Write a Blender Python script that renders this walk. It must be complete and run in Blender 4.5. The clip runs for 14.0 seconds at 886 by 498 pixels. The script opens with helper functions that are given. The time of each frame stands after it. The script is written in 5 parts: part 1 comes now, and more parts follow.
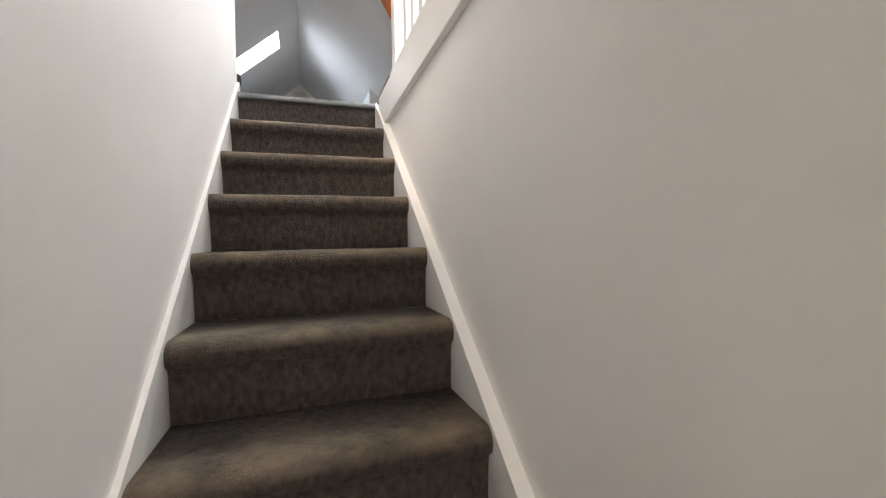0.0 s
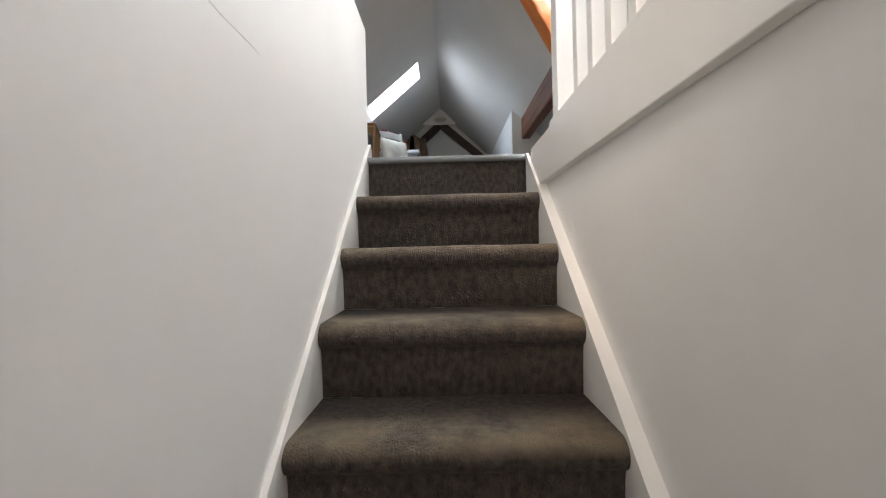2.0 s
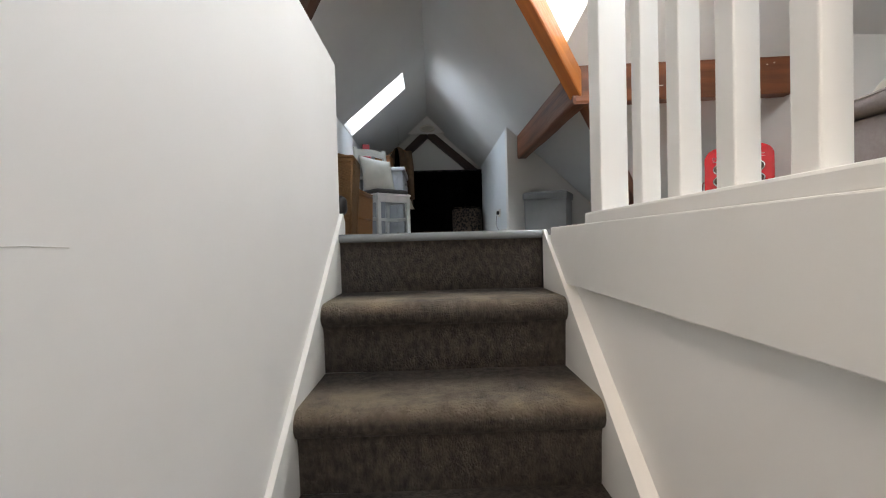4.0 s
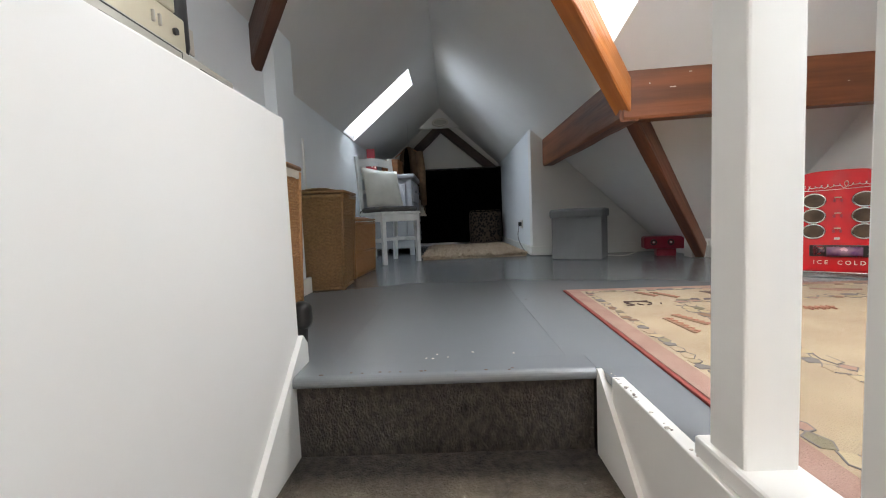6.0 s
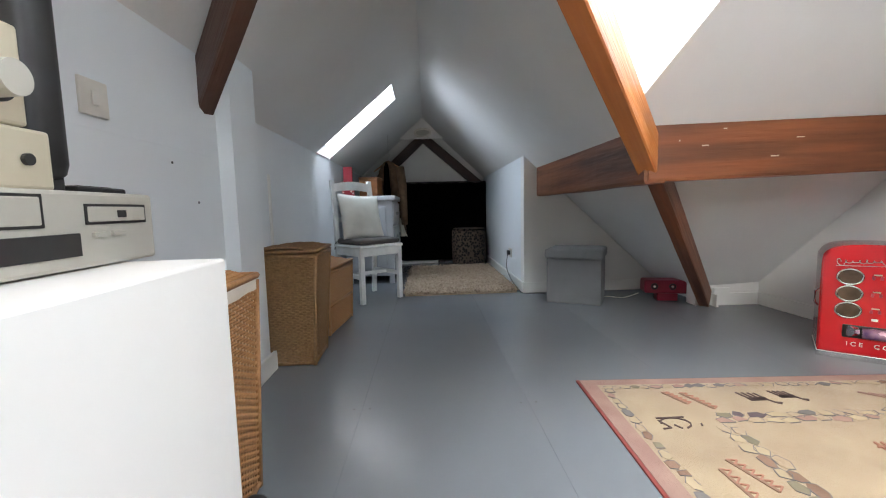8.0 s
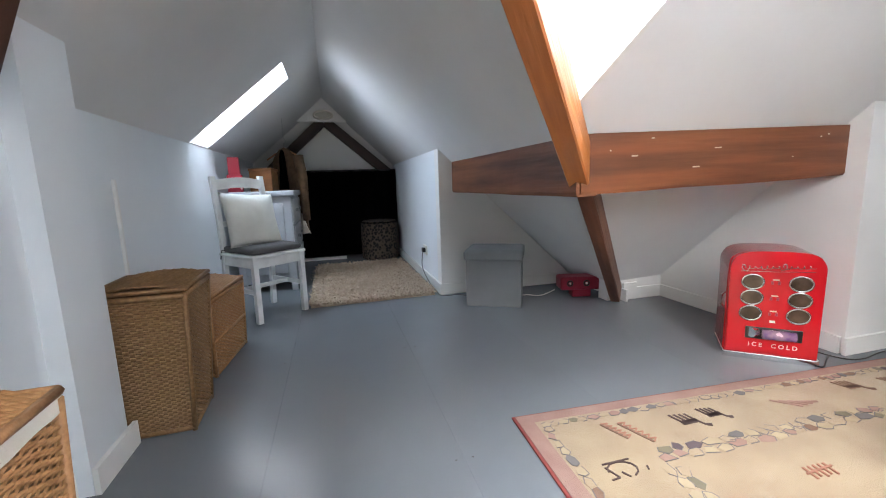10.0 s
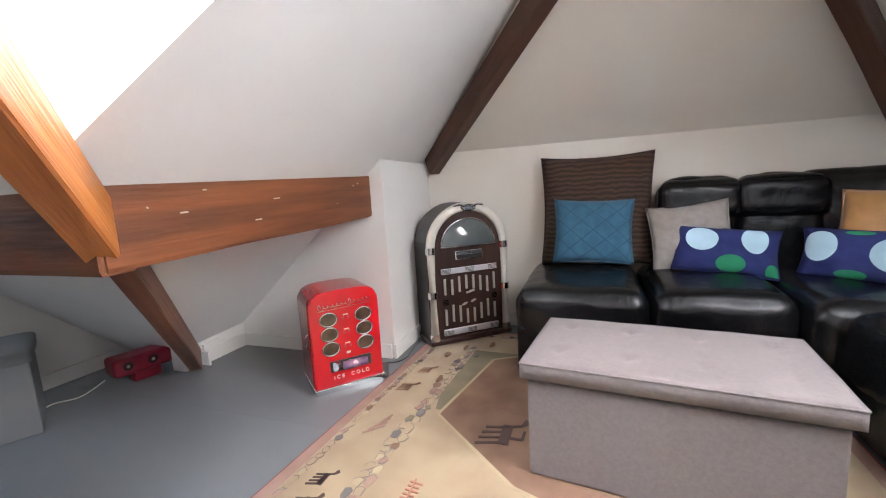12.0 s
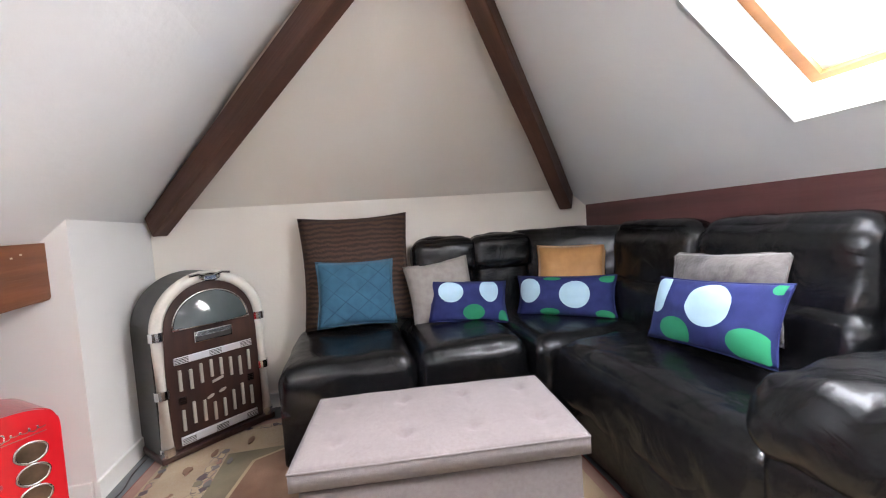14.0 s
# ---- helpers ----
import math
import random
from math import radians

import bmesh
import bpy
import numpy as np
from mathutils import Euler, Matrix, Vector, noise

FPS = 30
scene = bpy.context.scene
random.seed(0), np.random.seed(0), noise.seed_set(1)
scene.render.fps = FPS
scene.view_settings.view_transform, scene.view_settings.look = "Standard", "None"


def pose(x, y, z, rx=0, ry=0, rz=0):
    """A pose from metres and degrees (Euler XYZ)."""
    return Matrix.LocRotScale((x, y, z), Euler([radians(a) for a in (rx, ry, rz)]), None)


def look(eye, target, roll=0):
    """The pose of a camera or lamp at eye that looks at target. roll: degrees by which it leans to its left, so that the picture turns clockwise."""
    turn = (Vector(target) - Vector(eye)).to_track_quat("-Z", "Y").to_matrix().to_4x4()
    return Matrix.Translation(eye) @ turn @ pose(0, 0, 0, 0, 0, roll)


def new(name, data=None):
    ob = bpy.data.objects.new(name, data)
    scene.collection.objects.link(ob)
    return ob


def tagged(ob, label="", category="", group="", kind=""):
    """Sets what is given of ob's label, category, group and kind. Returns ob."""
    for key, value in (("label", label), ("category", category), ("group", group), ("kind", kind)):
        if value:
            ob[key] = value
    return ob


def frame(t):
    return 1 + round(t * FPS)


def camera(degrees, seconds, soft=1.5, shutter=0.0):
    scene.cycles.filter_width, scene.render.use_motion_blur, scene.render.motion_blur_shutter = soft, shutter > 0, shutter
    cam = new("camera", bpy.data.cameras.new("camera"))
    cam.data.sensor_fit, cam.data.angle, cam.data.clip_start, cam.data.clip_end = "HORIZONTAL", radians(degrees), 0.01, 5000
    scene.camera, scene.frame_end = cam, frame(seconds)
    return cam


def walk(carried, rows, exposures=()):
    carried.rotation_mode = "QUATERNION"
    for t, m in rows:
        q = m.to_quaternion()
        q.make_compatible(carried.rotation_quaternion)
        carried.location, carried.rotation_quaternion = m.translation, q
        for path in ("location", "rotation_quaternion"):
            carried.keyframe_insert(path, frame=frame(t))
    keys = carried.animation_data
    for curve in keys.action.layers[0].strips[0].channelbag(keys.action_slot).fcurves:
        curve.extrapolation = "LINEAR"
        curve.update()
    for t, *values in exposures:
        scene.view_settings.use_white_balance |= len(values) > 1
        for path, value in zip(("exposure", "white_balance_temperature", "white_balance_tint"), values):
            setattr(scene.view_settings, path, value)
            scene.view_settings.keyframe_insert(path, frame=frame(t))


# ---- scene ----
K = 0.92  # plan units to metres

PATH = [
    (0, (-0.038, -2.38, -0.819), (0.595, -0.483, -0.845), -1.2),
    (0.5, (0.0, -2.201, -0.714), (0.374, -0.236, -0.722), -0.4),
    (1, (0.004, -2.111, -0.623), (0.192, -0.12, -0.61), -0.6),
    (1.5, (0.01, -1.961, -0.54), (0.059, 0.039, -0.531), -1.0),
    (2, (-0.007, -1.863, -0.428), (-0.026, 0.137, -0.425), -1.3),
    (2.5, (-0.039, -1.727, -0.335), (-0.014, 0.273, -0.339), -1.5),
    (3, (-0.036, -1.651, -0.225), (0.019, 0.348, -0.233), -1.5),
    (5.5, (-0.005, -1.04, 0.251), (-0.014, 0.956, 0.129), -2.2),
    (6, (0.035, -0.943, 0.363), (-0.012, 1.051, 0.216), -2.5),
    (6.5, (0.024, -0.887, 0.436), (-0.032, 1.107, 0.286), -2.3),
    (7, (-0.031, -0.757, 0.526), (-0.026, 1.237, 0.365), -1.8),
    (9.5, (-0.038, -0.43, 0.846), (0.194, 1.537, 0.572), -1.4),
    (10, (-0.031, -0.305, 0.851), (0.474, 1.605, 0.538), -1.8),
    (10.5, (-0.015, -0.204, 0.915), (0.92, 1.533, 0.586), -2.1),
    (11, (0.022, -0.18, 0.955), (1.33, 1.298, 0.633), -2.5),
    (11.5, (0.105, -0.135, 0.952), (1.727, 0.991, 0.64), -2.8),
    (12, (0.189, -0.102, 0.957), (2.05, 0.575, 0.673), -3.3),
    (12.5, (0.248, -0.093, 0.978), (2.218, 0.133, 0.72), -3.9),
    (13, (0.288, -0.088, 0.992), (2.275, -0.182, 0.783), -4.3),
    (13.5, (0.325, -0.085, 1.008), (2.29, -0.409, 0.833), -4.3),
    (14, (0.329, -0.087, 1.008), (2.275, -0.538, 0.902), -4.1),
]
cam = camera(94.4, 14.0, soft=1.1)
walk(cam, [(t, look(eye, target, roll)) for t, eye, target, roll in PATH],
     exposures=[(0.0, 0.72, 6650, 15), (0.5, 0.52, 6650, 15), (1.5, 0.36, 6650, 14), (3.0, 0.08, 6680, 13), (5.5, -0.1, 6620, 12), (7.0, -0.04, 6560, 12), (9.5, 0.35, 6180, 12),
                (10.5, 0.42, 6200, 15), (11.5, 0.36, 6350, 16), (13.0, 0.50, 6350, 17), (14.0, 0.58, 6350, 17)])

# ---- world and light ----
world = bpy.data.worlds.new("world")
scene.world = world
world.use_nodes = True
wn = world.node_tree.nodes
sky = wn.new("ShaderNodeTexSky")
sky.sky_type, sky.sun_disc = "NISHITA", False
sky.dust_density, sky.ozone_density, sky.air_density = 9.0, 0.0, 0.7
sky.sun_elevation, sky.sun_rotation = radians(42), radians(200)
wn["Background"].inputs["Strength"].default_value = 0.15
world.node_tree.links.new(sky.outputs[0], wn["Background"].inputs["Color"])


def window_light(name, x, y, z, target, sx, sy, watts, colour):
    data = bpy.data.lights.new(name, "AREA")
    data.shape, data.size, data.size_y, data.energy, data.color = "RECTANGLE", sx * K, sy * K, watts, colour
    ob = new(name, data)
    ob.matrix_world = look(Vector((x, y, z)) * K, Vector(target) * K)
    return ob


window_light("skylight_daylight", 0.82, 0.82, 1.84, (0.80, 0.59, 1.54), 0.8, 0.9, 60, (0.89, 0.955, 1.0))
window_light("skylight_daylight", -0.80, 3.20, 1.73, (-0.54, 3.20, 1.43), 0.44, 0.8, 8.5, (0.70, 0.85, 1.0))
window_light("skylight_daylight", 1.04, -1.45, 1.90, (1.0, -1.22, 1.64), 0.85, 0.9, 25, (0.87, 0.945, 1.0))
# Added fill for the east side, through a roof window out of view.
window_light("skylight_daylight", -0.77, -0.52, 1.90, (-0.51, -0.52, 1.62), 0.6, 0.95, 6, (0.96, 0.97, 1.0))
# Added fill light for the stairs, in a made-up hall window.
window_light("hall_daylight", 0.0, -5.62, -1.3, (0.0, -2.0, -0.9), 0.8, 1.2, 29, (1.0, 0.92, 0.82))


# ---- materials ----
def mat(name, col, rough=0.6, metal=0.0, col2=None, scale=4.0, stretch=(1, 1, 1), var=1.0, bump=0.1, bscale=120.0,
        bdist=0.002, detail=5.0, coat=0.0, sheen=0.0, per=0.0, kind="noise", rvar=0.1, lo=0.35, hi=0.65, bump2=0.0, b2scale=10.0, b2dist=0.01, shift=False, bands="X", distort=6.0):
    m = bpy.data.materials.new(name)
    m.use_nodes = True
    n, l = m.node_tree.nodes, m.node_tree.links
    p = n["Principled BSDF"]
    tc = n.new("ShaderNodeTexCoord")
    mp = n.new("ShaderNodeMapping")
    mp.inputs["Scale"].default_value = stretch
    if shift:
        inf = n.new("ShaderNodeObjectInfo")
        off = n.new("ShaderNodeVectorMath")
        off.operation = "MULTIPLY_ADD"
        l.new(inf.outputs["Random"], off.inputs[0])
        off.inputs[1].default_value = (7.0, 5.0, 9.0)
        l.new(tc.outputs["Object"], off.inputs[2])
        l.new(off.outputs[0], mp.inputs["Vector"])
    else:
        l.new(tc.outputs["Object"], mp.inputs["Vector"])
    if kind == "wave":
        tx = n.new("ShaderNodeTexWave")
        tx.inputs["Scale"].default_value, tx.inputs["Distortion"].default_value = scale, distort
        tx.inputs["Detail"].default_value, tx.inputs["Detail Scale"].default_value = detail, 1.5
        tx.bands_direction = bands
    elif kind == "voronoi":
        tx = n.new("ShaderNodeTexVoronoi")
        tx.inputs["Scale"].default_value = scale
    else:
        tx = n.new("ShaderNodeTexNoise")
        tx.inputs["Scale"].default_value, tx.inputs["Detail"].default_value = scale, detail
    l.new(mp.outputs[0], tx.inputs["Vector"])
    fac = tx.outputs["Distance"] if kind == "voronoi" else tx.outputs["Fac"]
    ramp = n.new("ShaderNodeMapRange")
    ramp.inputs["From Min"].default_value, ramp.inputs["From Max"].default_value = lo, hi
    l.new(fac, ramp.inputs["Value"])
    mix = n.new("ShaderNodeMix")
    mix.data_type = "RGBA"
    c2 = col2 or tuple(c * 0.8 for c in col)
    mix.inputs[6].default_value, mix.inputs[7].default_value = (*col, 1), (*c2, 1)
    l.new(ramp.outputs[0], mix.inputs[0])
    out = mix.outputs[2]
    if per:
        info = n.new("ShaderNodeObjectInfo")
        hsv = n.new("ShaderNodeHueSaturation")
        mr = n.new("ShaderNodeMapRange")
        mr.inputs["To Min"].default_value, mr.inputs["To Max"].default_value = 1 - per, 1 + per
        l.new(info.outputs["Random"], mr.inputs["Value"])
        l.new(mr.outputs[0], hsv.inputs["Value"])
        l.new(out, hsv.inputs["Color"])
        out = hsv.outputs[0]
    l.new(out, p.inputs["Base Color"])
    p.inputs["Metallic"].default_value = metal
    p.inputs["Coat Weight"].default_value = coat
    p.inputs["Sheen Weight"].default_value = sheen
    n2 = n.new("ShaderNodeTexNoise")
    n2.inputs["Scale"].default_value, n2.inputs["Detail"].default_value = bscale, 3.0
    l.new(mp.outputs[0], n2.inputs["Vector"])
    p.inputs["Roughness"].default_value = rough
    rr = n.new("ShaderNodeMapRange")
    rr.inputs["To Min"].default_value, rr.inputs["To Max"].default_value = max(0, rough - rvar), min(1, rough + rvar)
    l.new(tx.outputs["Fac"] if kind != "voronoi" else n2.outputs["Fac"], rr.inputs["Value"])
    if rvar:
        l.new(rr.outputs[0], p.inputs["Roughness"])
    if bump:
        b = n.new("ShaderNodeBump")
        b.inputs["Strength"].default_value, b.inputs["Distance"].default_value = bump, bdist
        l.new(n2.outputs["Fac"], b.inputs["Height"])
        l.new(b.outputs[0], p.inputs["Normal"])
        if bump2:
            n3 = n.new("ShaderNodeTexNoise")
            n3.inputs["Scale"].default_value, n3.inputs["Detail"].default_value = b2scale, 4.0
            n3.inputs["Distortion"].default_value = 0.6
            l.new(mp.outputs[0], n3.inputs["Vector"])
            b2 = n.new("ShaderNodeBump")
            b2.inputs["Strength"].default_value, b2.inputs["Distance"].default_value = bump2, b2dist
            l.new(n3.outputs["Fac"], b2.inputs["Height"])
            l.new(b2.outputs[0], b.inputs["Normal"])
    return m


M = {}
M["wall"] = mat("wall_paint", (0.80, 0.785, 0.755), 0.6, col2=(0.76, 0.745, 0.71), scale=1.6, bump=0.12, bscale=35, bdist=0.003)
# Pale blue paint; on the passage walls it also holds the skylight's blue.
M["wall_cool"] = mat("pale_blue_wall_tint", (0.77, 0.80, 0.815), 0.6, col2=(0.73, 0.76, 0.78), scale=1.6, bump=0.14, bscale=35, bdist=0.003)
M["ceil"] = mat("ceiling_paint", (0.80, 0.79, 0.77), 0.65, col2=(0.75, 0.74, 0.72), scale=1.3, bump=0.3, bscale=30, bdist=0.005)
M["cream"] = mat("cream_wall_paint", (0.84, 0.785, 0.70), 0.6, col2=(0.80, 0.74, 0.65), scale=1.5, bump=0.25, bscale=45, bdist=0.004)
M["gloss"] = mat("white_gloss_paint", (0.80, 0.79, 0.76), 0.3, col2=(0.74, 0.73, 0.69), scale=6, bump=0.1, bscale=60, lo=0.0, hi=1.0, rvar=0)
M["floor"] = mat("grey_floor_paint", (0.186, 0.199, 0.208), 0.22, col2=(0.163, 0.176, 0.186), scale=2.2, bump=0.0, bscale=50, bdist=0.002, per=0.02, rvar=0, lo=0.0, hi=1.0)
M["carpet"] = mat("dark_carpet", (0.080, 0.064, 0.051), 0.95, col2=(0.017, 0.0145, 0.0128), scale=60, stretch=(1, 1, 0.6), bump=1.0, bscale=210, bdist=0.014, detail=12, bump2=0.35, b2scale=16, b2dist=0.012, shift=True, lo=0.22, hi=0.78)


def worn_lit_treads(m):
    """Trodden, faded pile along each tread front, lightened as if lit from above."""
    n, l = m.node_tree.nodes, m.node_tree.links
    p = n["Principled BSDF"]
    base = p.inputs["Base Color"].links[0].from_socket
    tc = n.new("ShaderNodeTexCoord")
    sep = n.new("ShaderNodeSeparateXYZ")
    l.new(tc.outputs["Object"], sep.inputs[0])
    tread, front, patch = (n.new("ShaderNodeMapRange") for k in range(3))
    for node, a, b in ((tread, -0.035, -0.004), (front, 0.20, 0.07), (patch, 0.30, 0.62)):
        node.inputs["From Min"].default_value, node.inputs["From Max"].default_value = a, b
    l.new(sep.outputs["Z"], tread.inputs["Value"])
    l.new(sep.outputs["Y"], front.inputs["Value"])
    inf = n.new("ShaderNodeObjectInfo")
    off = n.new("ShaderNodeVectorMath")
    off.operation = "MULTIPLY_ADD"
    l.new(inf.outputs["Random"], off.inputs[0])
    off.inputs[1].default_value = (8.0, 6.0, 3.0)
    l.new(tc.outputs["Object"], off.inputs[2])
    tx = n.new("ShaderNodeTexNoise")
    tx.inputs["Scale"].default_value, tx.inputs["Detail"].default_value = 6.0, 9.0
    tx.inputs["Roughness"].default_value = 0.68
    l.new(off.outputs[0], tx.inputs["Vector"])
    l.new(tx.outputs["Fac"], patch.inputs["Value"])
    f = tread.outputs[0]
    for other in (front.outputs[0], patch.outputs[0]):
        mu = n.new("ShaderNodeMath")
        mu.operation = "MULTIPLY"
        l.new(f, mu.inputs[0])
        l.new(other, mu.inputs[1])
        f = mu.outputs[0]
    mix = n.new("ShaderNodeMix")
    mix.data_type = "RGBA"
    l.new(f, mix.inputs[0])
    l.new(base, mix.inputs[6])
    mix.inputs[7].default_value = (0.23, 0.178, 0.12, 1)
    l.new(mix.outputs[2], p.inputs["Base Color"])


worn_lit_treads(M["carpet"])
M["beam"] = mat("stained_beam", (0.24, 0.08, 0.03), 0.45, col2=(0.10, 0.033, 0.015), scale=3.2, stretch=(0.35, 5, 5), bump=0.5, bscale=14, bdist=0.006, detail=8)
# Beam colour darkened for the passage end, where little light reaches.
M["beam_shaded"] = mat("shade_dark_beam", (0.040, 0.017, 0.010), 0.55, col2=(0.022, 0.010, 0.007), scale=3.0, stretch=(0.35, 5, 5), bump=0.5, bscale=14, bdist=0.006, detail=8)
M["giftred"] = mat("dark_red_card", (0.27, 0.008, 0.022), 0.5, bump=0.05)
M["oldwood"] = mat("orange_brown_wood", (0.26, 0.10, 0.022), 0.5, col2=(0.18, 0.065, 0.015), scale=3, stretch=(0.4, 6, 6), bump=0.1)
M["beam_dark"] = mat("dark_stained_beam", (0.105, 0.042, 0.024), 0.5, col2=(0.058, 0.024, 0.014), scale=3.0, stretch=(0.35, 5, 5), bump=0.5, bscale=14, bdist=0.006, detail=8)
# Brighter orange than the other beams: the skylight's glow is in the colour.
M["valley"] = mat("skylit_orange_beam", (0.56, 0.20, 0.05), 0.36, col2=(0.33, 0.10, 0.028), scale=3.2, stretch=(0.35, 5, 5), bump=0.5, bscale=14, bdist=0.006, detail=8)
M["maroon"] = mat("maroon_stained_beam", (0.105, 0.035, 0.032), 0.5, col2=(0.06, 0.022, 0.022), scale=3.0, stretch=(0.35, 5, 5), bump=0.4, bscale=14, bdist=0.005, detail=8)
M["pine"] = mat("pine_frame", (0.42, 0.19, 0.07), 0.4, col2=(0.33, 0.14, 0.05), scale=3, stretch=(0.4, 6, 6), bump=0.1)
M["leather"] = mat("black_leather", (0.003, 0.003, 0.0035), 0.27, col2=(0.006, 0.006, 0.0065), scale=7, bump=0.2, bscale=170, bdist=0.0015, rvar=0, lo=0.0, hi=1.0, bump2=0.42, b2scale=8.0, b2dist=0.022)
M["leather"].node_tree.nodes["Principled BSDF"].inputs["Specular IOR Level"].default_value = 0.38
M["ottoman"] = mat("mauve_grey_fabric", (0.165, 0.139, 0.134), 0.9, col2=(0.148, 0.124, 0.119), scale=90, bump=0.9, bscale=420, sheen=0.1)
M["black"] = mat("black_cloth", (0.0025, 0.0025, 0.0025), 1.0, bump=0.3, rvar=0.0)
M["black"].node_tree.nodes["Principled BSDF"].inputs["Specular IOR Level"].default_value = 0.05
M["band"] = mat("polished_band", (0.86, 0.86, 0.88), 0.38, 0.55, bump=0.0, rvar=0.05)
M["chrome"] = mat("chrome", (0.78, 0.78, 0.78), 0.14, 1.0, bump=0.0, rvar=0.06)
M["red"] = mat("red_enamel", (0.52, 0.008, 0.014), 0.22, col2=(0.46, 0.007, 0.012), scale=3, bump=0.03, coat=0.6)
M["redp"] = mat("red_plastic", (0.30, 0.012, 0.035), 0.4, bump=0.05)
M["juke"] = mat("dark_walnut_veneer", (0.050, 0.020, 0.013), 0.35, col2=(0.028, 0.012, 0.009), scale=4, stretch=(5, 5, 0.5), bump=0.1)
M["cream_pl"] = mat("cream_plastic", (0.74, 0.70, 0.62), 0.35, bump=0.05)
M["dome_clear"] = mat("glossy_dark_dome", (0.05, 0.065, 0.065), 0.06, 0.0, col2=(0.10, 0.12, 0.12), scale=3, bump=0.0, rvar=0.02, coat=1.0)
M["dome"] = mat("dark_mirror_plate", (0.16, 0.17, 0.17), 0.1, 0.85, bump=0.0, rvar=0.03)
M["wicker"] = mat("honey_wicker", (0.40, 0.20, 0.075), 0.55, col2=(0.30, 0.14, 0.05), scale=90, bump=0.5, bscale=150)
M["wicker_d"] = mat("brown_wicker", (0.25, 0.135, 0.05), 0.55, col2=(0.18, 0.092, 0.034), scale=90, bump=0.5, bscale=150)
M["liner"] = mat("cotton_liner", (0.70, 0.64, 0.55), 0.9, bump=0.4, bscale=200)
M["chair"] = mat("white_chair_paint", (0.78, 0.78, 0.76), 0.35, scale=8, bump=0.1)
M["cushion_w"] = mat("white_cushion_cover", (0.68, 0.67, 0.60), 0.9, bump=0.4, bscale=300, sheen=0.2)
M["grey_pad"] = mat("grey_seat_pad", (0.10, 0.095, 0.09), 0.9, bump=0.5, bscale=300)
M["grey_box"] = mat("grey_box_fabric", (0.20, 0.206, 0.21), 0.85, col2=(0.17, 0.175, 0.18), bump=0.4, bscale=350)
M["grey_chest"] = mat("grey_painted_chest", (0.36, 0.37, 0.39), 0.5, bump=0.1)
M["silver"] = mat("silver_plastic", (0.50, 0.48, 0.42), 0.38, 0.35, col2=(0.46, 0.44, 0.38), bump=0.04)
M["champ"] = mat("champagne_metal", (0.62, 0.56, 0.42), 0.36, 0.4, col2=(0.58, 0.52, 0.39), bump=0.04)
M["dark"] = mat("dark_plastic", (0.02, 0.018, 0.017), 0.4, bump=0.05)
M["blue"] = mat("teal_blue_cover", (0.035, 0.125, 0.20), 0.85, col2=(0.027, 0.10, 0.165), scale=20, bump=0.5, bscale=300, sheen=0.05)
M["navy"] = mat("navy_cover", (0.012, 0.019, 0.115), 0.85, col2=(0.010, 0.015, 0.092), scale=20, bump=0.4, bscale=300)
M["pale"] = mat("pale_blue_print", (0.42, 0.60, 0.70), 0.85, bump=0.4, bscale=300)
M["green"] = mat("green_print", (0.012, 0.24, 0.105), 0.85, bump=0.4, bscale=300)
M["gold"] = mat("gold_satin", (0.42, 0.205, 0.06), 0.5, col2=(0.34, 0.16, 0.045), scale=14, bump=0.4, bscale=60, sheen=0.3)
M["greyc"] = mat("grey_cover", (0.30, 0.265, 0.24), 0.9, col2=(0.25, 0.22, 0.20), scale=24, bump=0.5, bscale=260)
M["velvet"] = mat("grey_crushed_velvet", (0.17, 0.15, 0.14), 0.6, col2=(0.075, 0.064, 0.06), scale=11, bump=0.6, bscale=70, bdist=0.006, sheen=0.3, detail=6, lo=0.38, hi=0.62)
M["knit"] = mat("brown_knit", (0.034, 0.017, 0.012), 0.95, col2=(0.085, 0.045, 0.029), kind="wave", bands="Z", distort=4.5, scale=11, detail=4, bump=0.8, bscale=90, bdist=0.006, lo=0.1, hi=0.9)
M["shag"] = mat("beige_shag", (0.52, 0.41, 0.30), 0.9, col2=(0.38, 0.28, 0.20), scale=40, bump=0.2)
M["tan"] = mat("tan_coat", (0.14, 0.085, 0.045), 0.9, col2=(0.09, 0.055, 0.03), scale=18, bump=0.5, bscale=250)
M["leopard"] = mat("leopard_cloth", (0.005, 0.004, 0.004), 0.9, col2=(0.085, 0.06, 0.042), kind="voronoi", scale=34, bump=0.4, bscale=250, lo=0.34, hi=0.62)
M["rug"] = mat("sand_wool", (0.37, 0.275, 0.16), 0.95, col2=(0.30, 0.21, 0.12), scale=5, bump=0.9, bscale=330, bdist=0.004, sheen=0.2, detail=8)
M["rug_purple"] = mat("purple_brown_wool", (0.105, 0.075, 0.08), 0.95, bump=0.9, bscale=330)
M["rug_rose"] = mat("faded_rose_wool", (0.42, 0.19, 0.125), 0.95, bump=0.9, bscale=330)
M["rug_pink"] = mat("dusty_pink_wool", (0.34, 0.215, 0.165), 0.95, col2=(0.29, 0.165, 0.13), scale=8, bump=0.9, bscale=330, bdist=0.004)
M["rug_red"] = mat("brick_red_wool", (0.25, 0.045, 0.035), 0.95, bump=0.9, bscale=330, bdist=0.004)
M["rug_brown"] = mat("rust_brown_wool", (0.24, 0.14, 0.088), 0.95, col2=(0.18, 0.10, 0.062), scale=6, bump=0.9, bscale=330, bdist=0.004)
